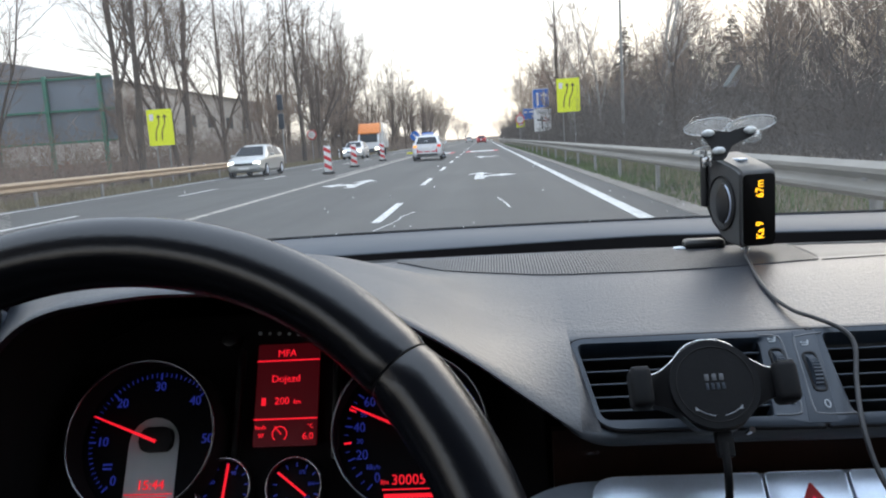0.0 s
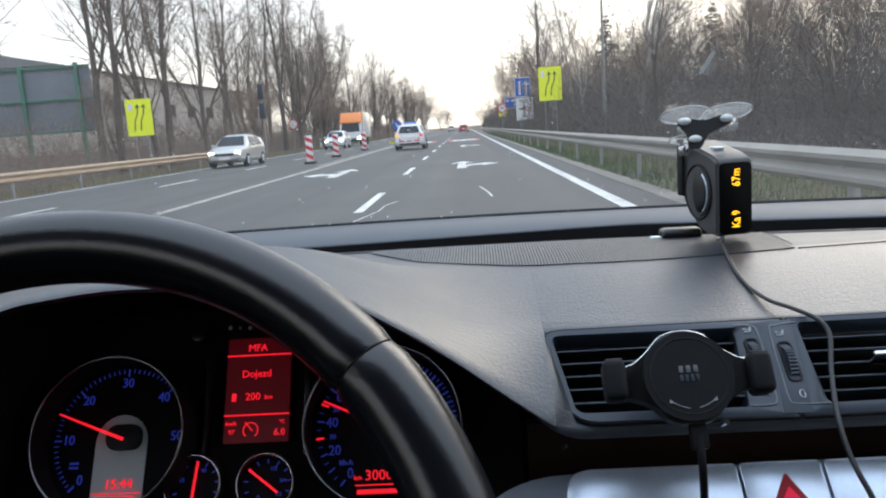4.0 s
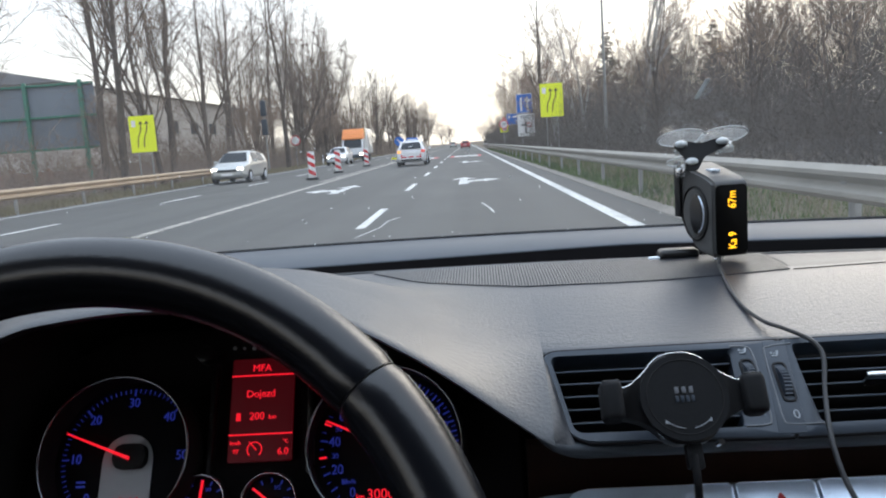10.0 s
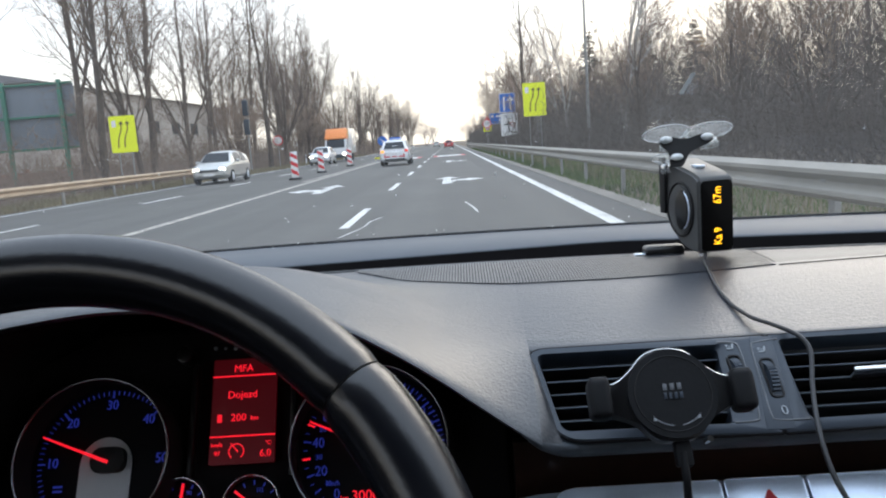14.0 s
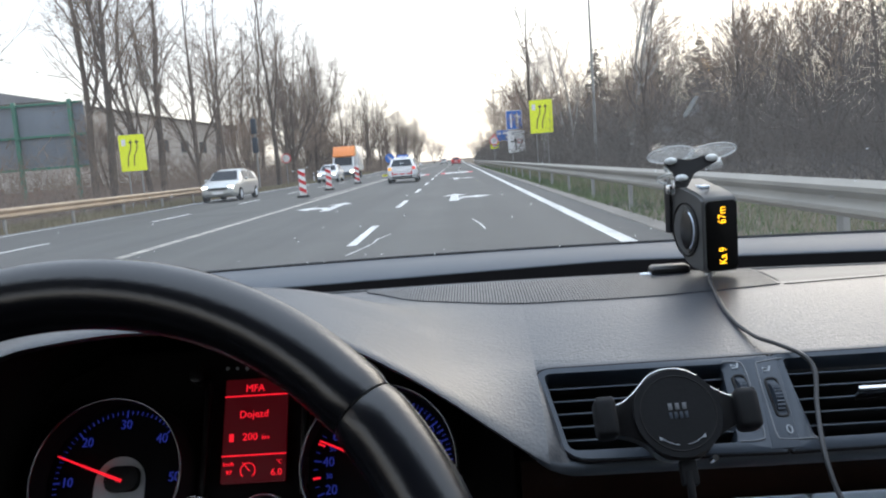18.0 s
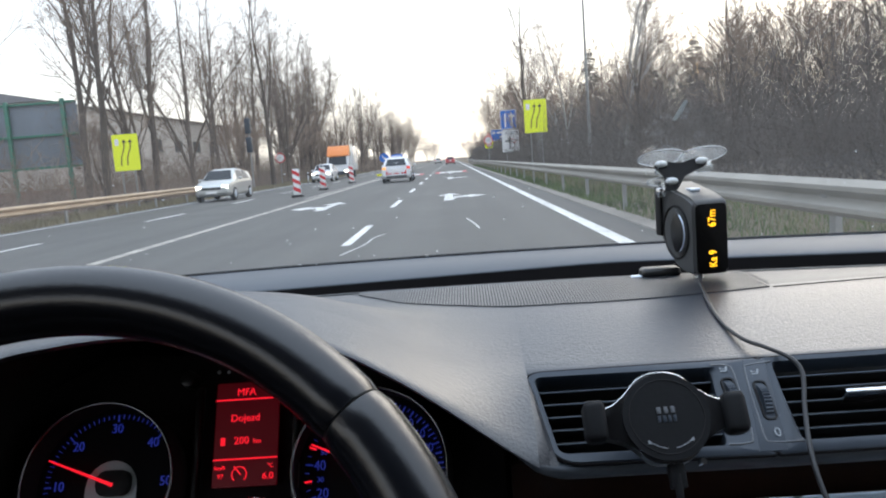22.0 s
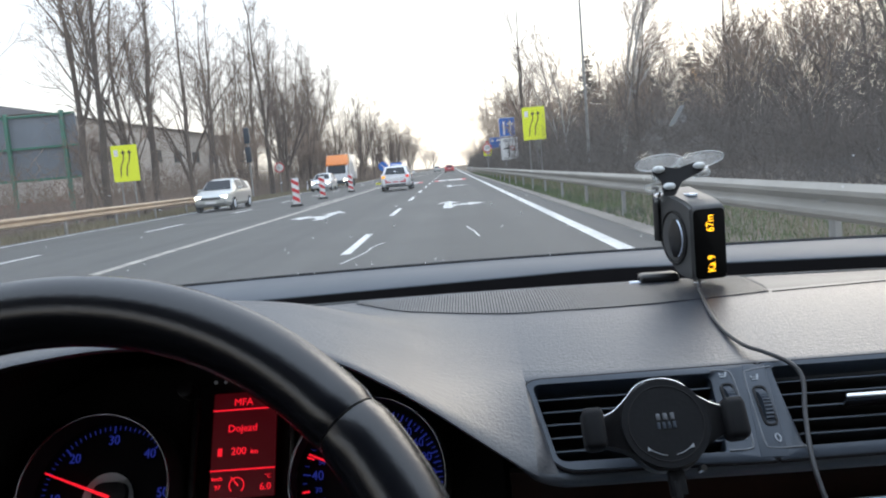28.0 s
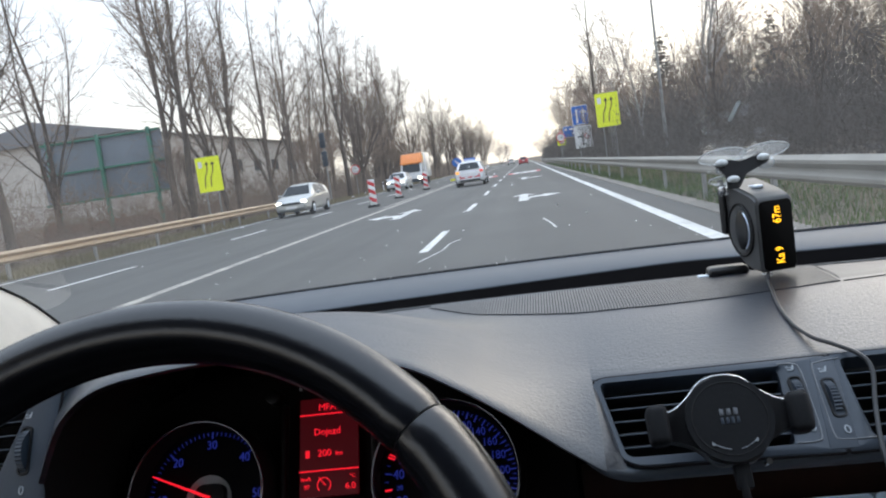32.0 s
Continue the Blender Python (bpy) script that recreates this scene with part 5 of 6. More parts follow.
for turn in ([(0.147, 0.0262), (0.155, 0.0255), (0.1588, 0.0215), (0.1586, 0.0), (0.1575, -0.0235), (0.154, -0.0275), (0.143, -0.0278)],
             [(0.183, 0.0262), (0.170, 0.0245), (0.1662, 0.0205), (0.1646, -0.009), (0.1642, -0.0245), (0.1675, -0.0278), (0.186, -0.0283)]):
    ridge = thing("vent_trim", VENT @ Vector((turn[3][0], turn[3][1], 0.004)), "thin raised grey line round the thumbwheel's field", "trim", "vent trims")
    part("ridge", tube(smooth_path([VENT @ Vector((x, y, 0.0041)) for x, y in turn], 40), 0.0006, 6), M["ridge"], ridge, "", 80)


def thumbwheel(x, y, h, VENT=VENT):
    t = thing("thumbwheel", VENT @ Vector((x, y, 0.004)), "ribbed black thumbwheel beside the air vent", "thumbwheel", "air vent thumbwheels")
    pts = []
    n = 76
    for i in range(n):
        a = 2 * math.pi * i / n
        r = 0.5 * h + (0.0007 if i % 2 else 0)
        pts.append((r * math.cos(a), r * math.sin(a)))
    m = VENT @ Matrix.Translation((x - 0.0022, y, -0.004)) @ pose(0, 0, 0, 0, 90, 0)
    part("ribbed_wheel", prism(pts, 0.0044, m), M["frame"], t)
    part("wheel_slot", frame_ring(quad_round([(x - 0.0042, y + h * 0.52), (x + 0.0042, y + h * 0.52), (x + 0.0042, y - h * 0.52), (x - 0.0042, y - h * 0.52)], 0.0034),
                                  quad_round([(x - 0.0027, y + h * 0.47), (x + 0.0027, y + h * 0.47), (x + 0.0027, y - h * 0.47), (x - 0.0027, y - h * 0.47)], 0.0022), 0.0052, VENT), M["dark"], t)
    for k, (yy, s) in enumerate(((y + h * 0.72, 0.0075), (y - h * 0.84, 0.008))):
        if k:
            lettering("zero_mark", "0", s, VENT @ Matrix.Translation((x + 0.0005, yy, 0.0046)), M["whitemark"], t)
        else:
            A = VENT @ Matrix.Translation((x, yy, 0.0044))
            shape = merge(plain(prism(circle(0.0007, 10), 0.0004, A @ Matrix.Translation((-0.0018, 0.0014, 0)))),
                          plain(prism([(-0.0022, -0.0010), (0.0012, -0.0010), (0.0012, -0.0001), (-0.0022, -0.0001)][::-1], 0.0004, A)),
                          plain(prism([(0.0006, 0.0002), (0.0017, -0.0008), (0.0027, 0.0028), (0.0017, 0.0030)], 0.0004, A)),
                          plain(prism([(-0.0008, 0.0008), (0.0006, 0.0008), (0.0006, 0.0013), (-0.0008, 0.0013)], 0.0004, A)))
            part("air_mark", shape, M["whitemark"], t)
    return t


thumbwheel(0.1535, 0.0028, 0.026)
thumbwheel(0.1715, -0.0006, 0.026)
bm = box((0, 0, 0), (0.036, 0.0032, 0.012), VENT @ Matrix.Translation((0.236, 0.0, 0.002)), 0.0012)
tab = thing("vent_slider", VENT @ Vector((0.236, 0, 0)), "chrome sliding tab on the vent slats", "vent slider")
part("slider_tab", bm, M["chrome"], tab)

LVENT = plane_at((-0.36, 0.424, 1.03), (1, 0, 0), (0, 0.45, 0.89))
air_vent(0.0, [(-0.11, 0.040), (0.048, 0.038), (0.042, -0.055), (-0.11, -0.055)],
         [(-0.10, 0.031), (0.026, 0.031), (0.002, -0.030), (-0.10, -0.030)], 6, m=LVENT, label="driver's side slatted air vent in a grey frame")
thumbwheel(0.026, -0.006, 0.030, LVENT)


def console():
    c = thing("button_console", (0.16, 0.42, 0.93), "silver centre console with flat switch caps", "console")
    m = plane_at((0.0, 0.4235, 0.9465), (1, 0, 0), (0, 0.707, 0.707))
    for x0, x1, r in ((0.041, 0.1365, (0.012, 0.002, 0.002, 0.002)), (0.1385, 0.1835, 0.002), (0.1855, 0.245, 0.002), (0.247, 0.34, 0.002)):
        o = quad_round([(x0, 0.002), (x1, 0.002), (x1, -0.06), (x0 if x0 > 0.1 else x0 - 0.006, -0.06)], r)
        part("switch_cap", prism(o[::-1], 0.006, m @ Matrix.Translation((0, 0, -0.006)), 0.0012), M["silver"], c)
    o = quad_round([(-0.01, -0.0), (0.36, 0.006), (0.36, -0.08), (-0.04, -0.08)], (0.05, 0.002, 0.002, 0.002), 10)
    part("console_frame", prism(o[::-1], 0.006, m @ Matrix.Translation((0, 0, -0.0095)), 0.002), M["consolegrey"], c, "grey console surround")
    tri = [(0.162, -0.0045), (0.1765, -0.030), (0.1475, -0.030)]
    h = part("hazard_triangle", prism(quad_round(tri, 0.002)[::-1], 0.0012, m), M["hazard"], c, "red hazard light triangle")
    tri = [(0.162, -0.0125), (0.1715, -0.0275), (0.1525, -0.0275)]
    part("triangle_centre", prism(quad_round(tri, 0.001)[::-1], 0.0017, m), mat("hazard_lit", (0.75, 0.03, 0.07), 0.6, spec=0.2, emit=(1.0, 0.02, 0.09), power=0.3), h, "paler red centre")
    return c


console()


def steering_wheel():
    o = Vector((-0.1794, 0.2314, 0.9607))
    w = thing("steering_wheel", o, "black leather steering wheel with stitched grip sections", "steering wheel")
    m = plane_at(o, (1, 0, 0), (0, math.sin(0.559), math.cos(0.559)))
    def arc(a0, a1, r, n, fat=1.0):
        rings = []
        for i in range(n + 1):
            a = radians(a0 + (a1 - a0) * i / n)
            ends = min(i, n - i)
            rr = r * (0.94 if ends == 0 else 1.0)
            c, e = Vector((math.cos(a), math.sin(a), 0)), Vector((0, 0, 1))
            rings.append([m @ (c * 0.1742 + c * rr * 0.98 * math.cos(k * math.pi / 9) + e * rr * 1.12 * math.sin(k * math.pi / 9)) for k in range(18)])
        return loft(rings, True, True)
    part("top_grip", arc(41.2, 141, 0.0158, 60), M["leather"], w, "smooth black leather upper rim", 60)
    part("side_grip", arc(-38, 40.8, 0.0163, 46), M["leather"], w, "thicker leather grip", 60)
    part("side_grip", arc(141.4, 218, 0.0163, 46), M["leather"], w, "thicker leather grip", 60)
    part("bottom_grip", arc(218.4, 321.6, 0.0158, 50), M["leather"], w, "", 60)
    for a in (41.0, 141.2):
        part("seam", arc(a - 0.25, a + 0.25, 0.0152, 2), M["dark"], w, "stitched seam", 60)
    part("airbag_hub", prism(rounded(0.15, 0.12, 0.035, 8), 0.03, m @ Matrix.Translation((0, -0.01, -0.03)), 0.01, seg=3), M["dark"], w)
    for x in (-1, 1):
        part("spoke", box((x * 0.12, -0.005, -0.018), (0.10, 0.045, 0.014), m, 0.004), M["dark"], w)
    return w


steering_wheel()

DIAL = plane_at((-0.155, 0.482, 0.985), (1, 0, 0), (0, 0.5, 0.866))


def at(x, y, z=0.0):
    return DIAL @ Matrix.Translation((x, y, z))


def needle(cx, cy, r, a, m_name, parent, back=0.0):
    x, y = polar(1, a)
    px, py = -y, x
    o = [(cx - back * x + px * 0.0011, cy - back * y + py * 0.0011), (cx + r * x + px * 0.0005, cy + r * y + py * 0.0005),
         (cx + r * x - px * 0.0005, cy + r * y - py * 0.0005), (cx - back * x - px * 0.0011, cy - back * y - py * 0.0011)]
    part("needle", prism(o[::-1], 0.0012, at(0, 0, 0.006)), M["red"], parent, "lit red pointer")


def big_dial(name, cx, cy, marks, numbers, angle_of, label, needle_a):
    g = thing(name, DIAL @ Vector((cx, cy, 0)), label, "gauge", "instrument dials")
    part("dial_face", prism(circle(0.0515, 64), 0.003, at(cx, cy, -0.004)), M["face"], g, "black dial face")
    rows = []
    for r, z in ((0.0500, -0.002), (0.0490, 0.006), (0.0482, 0.017), (0.0482, 0.0222), (0.0498, 0.0218), (0.0512, 0.006), (0.0512, -0.004)):
        rows.append([at(cx, cy, z) @ Vector((*polar(r, 360 * k / 72), 0)) for k in range(72)])
    part("bezel", loft(rows, True, False), M["matte"], g, "deep black bezel", 60)
    pts = [at(cx, cy, 0.0224) @ Vector((*polar(0.0488, 360 * k / 72), 0)) for k in range(72)]
    part("chrome_ring", tube(pts, 0.0009, 8, True), M["dimchrome"], g, "thin chrome ring", 80)
    shapes = []
    for v, big in marks:
        a = angle_of(v)
        r0, r1, wd = (0.0408, 0.0455, 0.00048) if big else (0.0428, 0.0455, 0.00022)
        x, y = polar(1, a)
        o = [(r0 * x - y * wd, r0 * y + x * wd), (r1 * x - y * wd, r1 * y + x * wd), (r1 * x + y * wd, r1 * y - x * wd), (r0 * x + y * wd, r0 * y - x * wd)]
        shapes.append(plain(prism(o[::-1], 0.0005, at(cx, cy, -0.0009))))
    part("scale_marks", merge(*shapes), M["blue"], g, "blue lit scale marks", kind="stuff")
    for v, s in numbers:
        x, y = polar(0.0360, angle_of(v))
        lettering("numeral", s, 0.0088 if len(s) < 3 else 0.0078, at(cx + x, cy + y, -0.0006), M["blue"], g, squeeze=0.9)
    needle(cx, cy, 0.0435, needle_a, "needle", g, 0.004)
    return g


ta = lambda v: 225 - 4.5 * v
tach = big_dial("tachometer", -0.087, -0.0255, [(v, v % 10 == 0) for v in range(0, 51, 1)], [(0, "0"), (10, "10"), (20, "20"), (30, "30"), (40, "40"), (50, "50")],
                ta, "round rev counter with blue lit numerals", 158)
o = [(-0.017, -0.040)] + [(0.017 * math.cos(radians(180 - k * 15)), -0.002 + 0.017 * math.sin(radians(180 - k * 15))) for k in range(13)] + [(0.017, -0.040)]
lcd = part("small_screen", prism(o[::-1], 0.0012, at(-0.087, -0.0255, -0.001)), M["lcd"], tach, "pale grey arched screen")
lettering("clock_digits", "15:44", 0.0085, at(-0.086, -0.0545, 0.0006), M["red"], lcd)
part("screen_line", prism([(-0.016, -0.0342), (0.016, -0.0342), (0.016, -0.0348), (-0.016, -0.0348)][::-1], 0.0006, at(-0.087, -0.0255, 0.0004)), M["red"], lcd)
part("date_bar", prism([(-0.0125, -0.0365), (0.0125, -0.0365), (0.0125, -0.0395), (-0.0125, -0.0395)][::-1], 0.0006, at(-0.087, -0.0255, 0.0004)), M["red"], lcd, "plain red bar of small digits")
for k in range(2):
    part("unit_bar", prism([(-0.0335, -0.0140 - 0.0028 * k), (-0.0275, -0.0140 - 0.0028 * k), (-0.0275, -0.0153 - 0.0028 * k), (-0.0335, -0.0153 - 0.0028 * k)][::-1], 0.0004, at(-0.087, -0.0255, -0.0009)), M["blue"], tach)
part("needle_cap", prism(rounded(0.022, 0.016, 0.006, 5), 0.006, at(-0.084, -0.0255, 0), 0.001), M["dark"], tach, "black needle cap")

sa = lambda v: 229 - 1.42 * min(v, 100) - 0.84 * max(v - 100, 0)
speedo = big_dial("speedometer", 0.0870, -0.0270, [(v, v % 10 == 0) for v in range(0, 261, 5)], [(v, str(v)) for v in (0, 20, 40, 60, 80, 100, 120, 140, 160, 180, 200, 220, 240)],
                  sa, "round speedometer with blue lit numerals", 156)
o = [(-0.017, -0.040)] + [(0.017 * math.cos(radians(180 - k * 15)), -0.002 + 0.017 * math.sin(radians(180 - k * 15))) for k in range(13)] + [(0.017, -0.040)]
odo = part("small_screen", prism(o[::-1], 0.0012, at(0.0870, -0.0270, -0.001)), M["face"], speedo, "dark arched screen")
lettering("odometer_digits", "300050", 0.0088, at(0.086, -0.0560, 0.0008), M["red"], odo)
part("screen_line", prism([(-0.020, -0.0342), (0.016, -0.0342), (0.016, -0.0350), (-0.020, -0.0350)][::-1], 0.0006, at(0.0870, -0.0270, 0.0008)), M["red"], odo)
part("needle_cap", prism(circle(0.008, 24), 0.007, at(0.0870, -0.0270, 0), 0.001), M["dark"], speedo, "black needle cap")
for v in (10, 30, 50, 70):
    nx, ny = polar(0.0355, sa(v))
    lettering("small_numeral", str(v), 0.0046, at(0.0870 + nx, -0.0270 + ny, -0.0006), M["blue"], speedo)
for v in (30, 50):
    nx, ny = polar(1, sa(v))
    o = [(r * nx - w * ny * 0.0006, r * ny + w * nx * 0.0006) for r, w in ((0.0410, 1), (0.0458, 1), (0.0458, -1), (0.0410, -1))]
    part("red_mark", prism(o[::-1], 0.0007, at(0.0870, -0.0270, -0.0008)), M["red"], speedo, "red speed limit mark")
lettering("unit_text", "km/h", 0.0042, at(0.0870 - 0.026, -0.0270 - 0.0205, -0.0006), M["blue"], speedo)
lettering("unit_text", "km", 0.0042, at(0.0685, -0.0570, 0.0008), M["red"], odo)
part("trip_bar", prism([(-0.019, -0.0372), (0.0155, -0.0372), (0.0155, -0.0400), (-0.019, -0.0400)][::-1], 0.0006, at(0.0870, -0.0270, 0.0008)), M["red"], odo, "plain red bar of small digits")

for cx, cy, a, lb in ((-0.034, -0.0575, 84, "small temperature dial with a red pointer"), (0.012, -0.0585, 142, "small fuel dial with a red pointer")):
    g = thing("small_dial", DIAL @ Vector((cx, cy, 0)), lb, "gauge", "instrument dials")
    part("dial_face", prism(circle(0.0175, 40), 0.002, at(cx, cy, 0.002)), M["face"], g)
    rows = [[at(cx, cy, z) @ Vector((*polar(r, 360 * k / 48), 0)) for k in range(48)] for r, z in ((0.0170, 0.003), (0.0172, 0.010), (0.0180, 0.0105), (0.0186, 0.002))]
    part("bezel", loft(rows, True, False), M["gloss"], g, "", 60)
    part("chrome_ring", tube([at(cx, cy, 0.0107) @ Vector((*polar(0.0177, 360 * k / 48), 0)) for k in range(48)], 0.0005, 6, True), M["ringchrome"], g, "thin chrome ring", 80)
    shapes = []
    for k in range(9):
        x, y = polar(1, 200 - k * 27.5)
        wd = 0.0004
        o = [(0.0125 * x - y * wd, 0.0125 * y + x * wd), (0.0152 * x - y * wd, 0.0152 * y + x * wd), (0.0152 * x + y * wd, 0.0152 * y - x * wd), (0.0125 * x + y * wd, 0.0125 * y - x * wd)]
        shapes.append(plain(prism(o[::-1], 0.0004, at(cx, cy, 0.004))))
    part("scale_marks", merge(*shapes), M["blue"], g, kind="stuff")
    for txt, ang in ((("90", 62), ("50", 160)) if a < 100 else (("1/2", 68), ("3/4", 10), ("1/1", 318), ("0", 235))):
        nx, ny = polar(0.0098, ang)
        lettering("numeral", txt, 0.0036, at(cx + nx, cy + ny, 0.0042), M["blue"], g)
    x, y = polar(0.0145, a)
    qx, qy = polar(0.009, a + 180)
    px, py = -math.sin(radians(a)) * 0.0007, math.cos(radians(a)) * 0.0007
    part("needle", prism([(x + px, y + py), (x - px, y - py), (qx - px, qy - py), (qx + px, qy + py)], 0.0012, at(cx, cy, 0.006)), M["red"], g, "lit red pointer")


def trip_display():
    d = thing("trip_display", DIAL @ Vector((0.002, 0.002, 0)), "red trip computer screen between the dials", "display")
    s = part("screen", prism(rounded(0.0425, 0.0685, 0.001, 3), 0.002, at(0.002, 0.002, -0.001)), M["redglow"], d, "dim red backlit screen")
    z = 0.0014
    for y in (0.0247, -0.0147):
        part("screen_line", prism([(-0.0195, y - 0.0005), (-0.0195, y + 0.0005), (0.0235, y + 0.0005), (0.0235, y - 0.0005)][::-1], 0.0004, at(0, 0, z - 0.0004)), M["red"], s)
    for txt, x, y, sz in (("MFA", 0.001, 0.0295, 0.0068), ("Dojezd", 0.001, 0.0120, 0.0068), ("200", -0.001, -0.0030, 0.0068), ("km", 0.0095, -0.0036, 0.0042),
                          ("km/h", -0.0145, -0.0200, 0.0036), ("97", -0.0140, -0.0255, 0.0040), ("6.0", 0.0175, -0.0265, 0.0062), ("°C", 0.0190, -0.0200, 0.0036)):
        lettering("screen_text", txt, sz, at(x, y, z), M["red"], s)
    pts = [at(-0.0015, -0.0245, z) @ Vector((*polar(0.0048, 230 - 280 * k / 20), 0)) for k in range(21)]
    part("cruise_symbol", tube(pts, 0.0004, 5), M["red"], s)
    o = [(-0.0055, -0.0195), (-0.005, -0.019), (0.0, -0.0245), (-0.0006, -0.0251)]
    part("cruise_symbol", prism(o[::-1], 0.0004, at(0, 0, z)), M["red"], s)
    part("fuel_symbol", plain(box((-0.0135, -0.003, z), (0.0030, 0.0052, 0.0004), DIAL)), M["red"], s)
    return d


trip_display()
# six pale specks painted as glints of the cluster's cover glass
for k in range(6):
    glint_mark = thing("warning_lamp", at(-0.019 + 0.0068 * k, 0.0445 - 0.0004 * k, 0.0) @ Vector((0, 0, 0)), "tiny pale speck painted as a glint on the dark cluster", "warning lamp", "warning lamps")
    part("symbol", prism(circle(0.0011 if k % 2 else 0.0014, 8), 0.0006, at(-0.019 + 0.0068 * k, 0.0445 - 0.0004 * k, 0.001)), M["whitemark"], glint_mark)
part_panel = thing("dial_panel", DIAL @ Vector((0, 0, -0.006)), "matt black panel carrying the dials", "panel")
part("panel_plate", prism([(-0.165, -0.09), (0.172, -0.09), (0.172, 0.03), (0.10, 0.06), (-0.10, 0.06), (-0.165, 0.03)], 0.003, at(0, 0, -0.008)), M["matte"], part_panel)
for sx in (-0.030, 0.036):
    part("panel_rib", box((sx, -0.004, 0.002), (0.004, 0.075, 0.008), DIAL, 0.0015), M["gloss"], part_panel, "gloss black rib beside the screen")
part("reset_knob", prism(circle(0.0055, 20), 0.012, at(-0.038, 0.040, -0.004), 0.001), M["gloss"], part_panel, "black push knob")

PADP = plane_at((0.101, 0.385, 1.0155), (1, 0, 0.02), (0, 0.5145, 0.8575))


def phone_holder():
    h = thing("phone_holder", (0.101, 0.385, 1.0), "round black phone holder clipped to the air vent", "phone holder")
    P = PADP
    body = quad_round([(-0.020, 0.013), (-0.010, 0.0235), (0.010, 0.0235), (0.020, 0.013), (0.034, 0.004), (0.034, -0.006), (0.020, -0.012), (0.010, -0.0235), (-0.010, -0.0235), (-0.020, -0.012), (-0.036, -0.007), (-0.036, 0.003)], (0.006, 0.006, 0.006, 0.006, 0.003, 0.003, 0.006, 0.006, 0.006, 0.006, 0.003, 0.003), 4)
    part("holder_body", prism(body[::-1], 0.010, P @ Matrix.Translation((0, 0, -0.014)), 0.0006), M["gloss"], h, "gloss black body with arms")
    part("charging_pad", prism(circle(0.0228, 64), 0.005, P @ Matrix.Translation((0, 0, -0.005)), 0.001, seg=3), M["rubber"], h, "matt black round charging pad")
    part("pad_ring", tube([P @ Vector((*polar(0.0195, 360 * k / 64), 0.0001)) for k in range(64)], 0.0003, 5, True), M["dark"], h)
    for s in (1, -1):
        pts = smooth_path([P @ Vector(q) for q in ((s * 0.0002, 0.0247, -0.005), (s * 0.005, 0.0243, -0.005), (s * 0.012, 0.0215, -0.005), (s * 0.0195, 0.0140, -0.005), (s * 0.027, 0.0085, -0.004), (s * 0.034, 0.0068, -0.004))], 16)
        part("chrome_edge", tube(pts, 0.00045, 6), M["chrome"], h, "bright chrome edge", 80)
        cx, cy = (0.0360, -0.0006) if s > 0 else (-0.0372, 0.0003)
        c = part("clamp", box((cx, cy, -0.004), (0.0116, 0.0214, 0.016), P, 0.0036, seg=4), M["rubber"], h, "plain rubber gripping jaw")
        part("jaw_cap", box((cx, cy + 0.0098, -0.004), (0.0090, 0.0016, 0.0135), P, 0.0006), M["gloss"], c, "glossy jaw end")
    for k in range(3):
        part("print_bar", box((-0.0037 + 0.0037 * k, 0.0034, 0.0002), (0.0021, 0.0034, 0.0004), P, 0.0001), M["ridge"], h, "grey print")
    for k in range(4):
        part("print_bar", box((-0.0040 + 0.00272 * k, -0.0012, 0.0002), (0.0016, 0.0034, 0.0004), P, 0.0001), M["frame"], h, "faint grey print")
    shapes = []
    for a0, a1 in ((232, 262), (278, 308)):
        shapes.append(tube([P @ Vector((*polar(0.0165, a0 + (a1 - a0) * k / 10), 0.0002)) for k in range(11)], 0.00022, 5))
    for a, d in ((230, -1), (310, 1)):
        x, y = polar(0.0165, a)
        shapes.append(plain(prism([(x - 0.0012, y - 0.0008), (x + 0.0012, y - 0.0008), (x + d * 0.0011, y + 0.0013)][::1 if d > 0 else -1], 0.0004, P)))
    part("turn_arrows", merge(*shapes), M["whitemark"], h, "pale curved arrows", kind="stuff")
    part("hinge_pin", prism(circle(0.0016, 14), 0.008, P @ Matrix.Translation((0.0155, -0.0235, -0.012))), M["chrome"], h)
    part("plug", box((0.0015, -0.0295, -0.008), (0.0085, 0.013, 0.0065), P, 0.0012), M["rubber"], h, "black cable plug")
    part("vent_clip", box((0, 0, -0.030), (0.012, 0.014, 0.034), P, 0.002), M["dark"], h)
    return h


phone_holder()
cable = thing("charging_cable", (0.103, 0.37, 0.98), "thin black charging cable hanging from the phone holder", "cable")
part("cable_sleeve", tube(smooth_path([(0.1025, 0.375, 0.988), (0.1025, 0.369, 0.975), (0.104, 0.372, 0.955), (0.108, 0.385, 0.925), (0.112, 0.40, 0.89)], 24), 0.0021, 8), M["rubber"], cable, "", 80)

# radar detector on its windscreen mount
DETO = Vector((0.1855, 0.615, 0.0))
DETF = Vector((-0.191, 0.982, 0)).normalized()
DETR = Vector((0.982, 0.191, 0)).normalized()
DET = plane_at(DETO, DETF, (0, 0, 1))


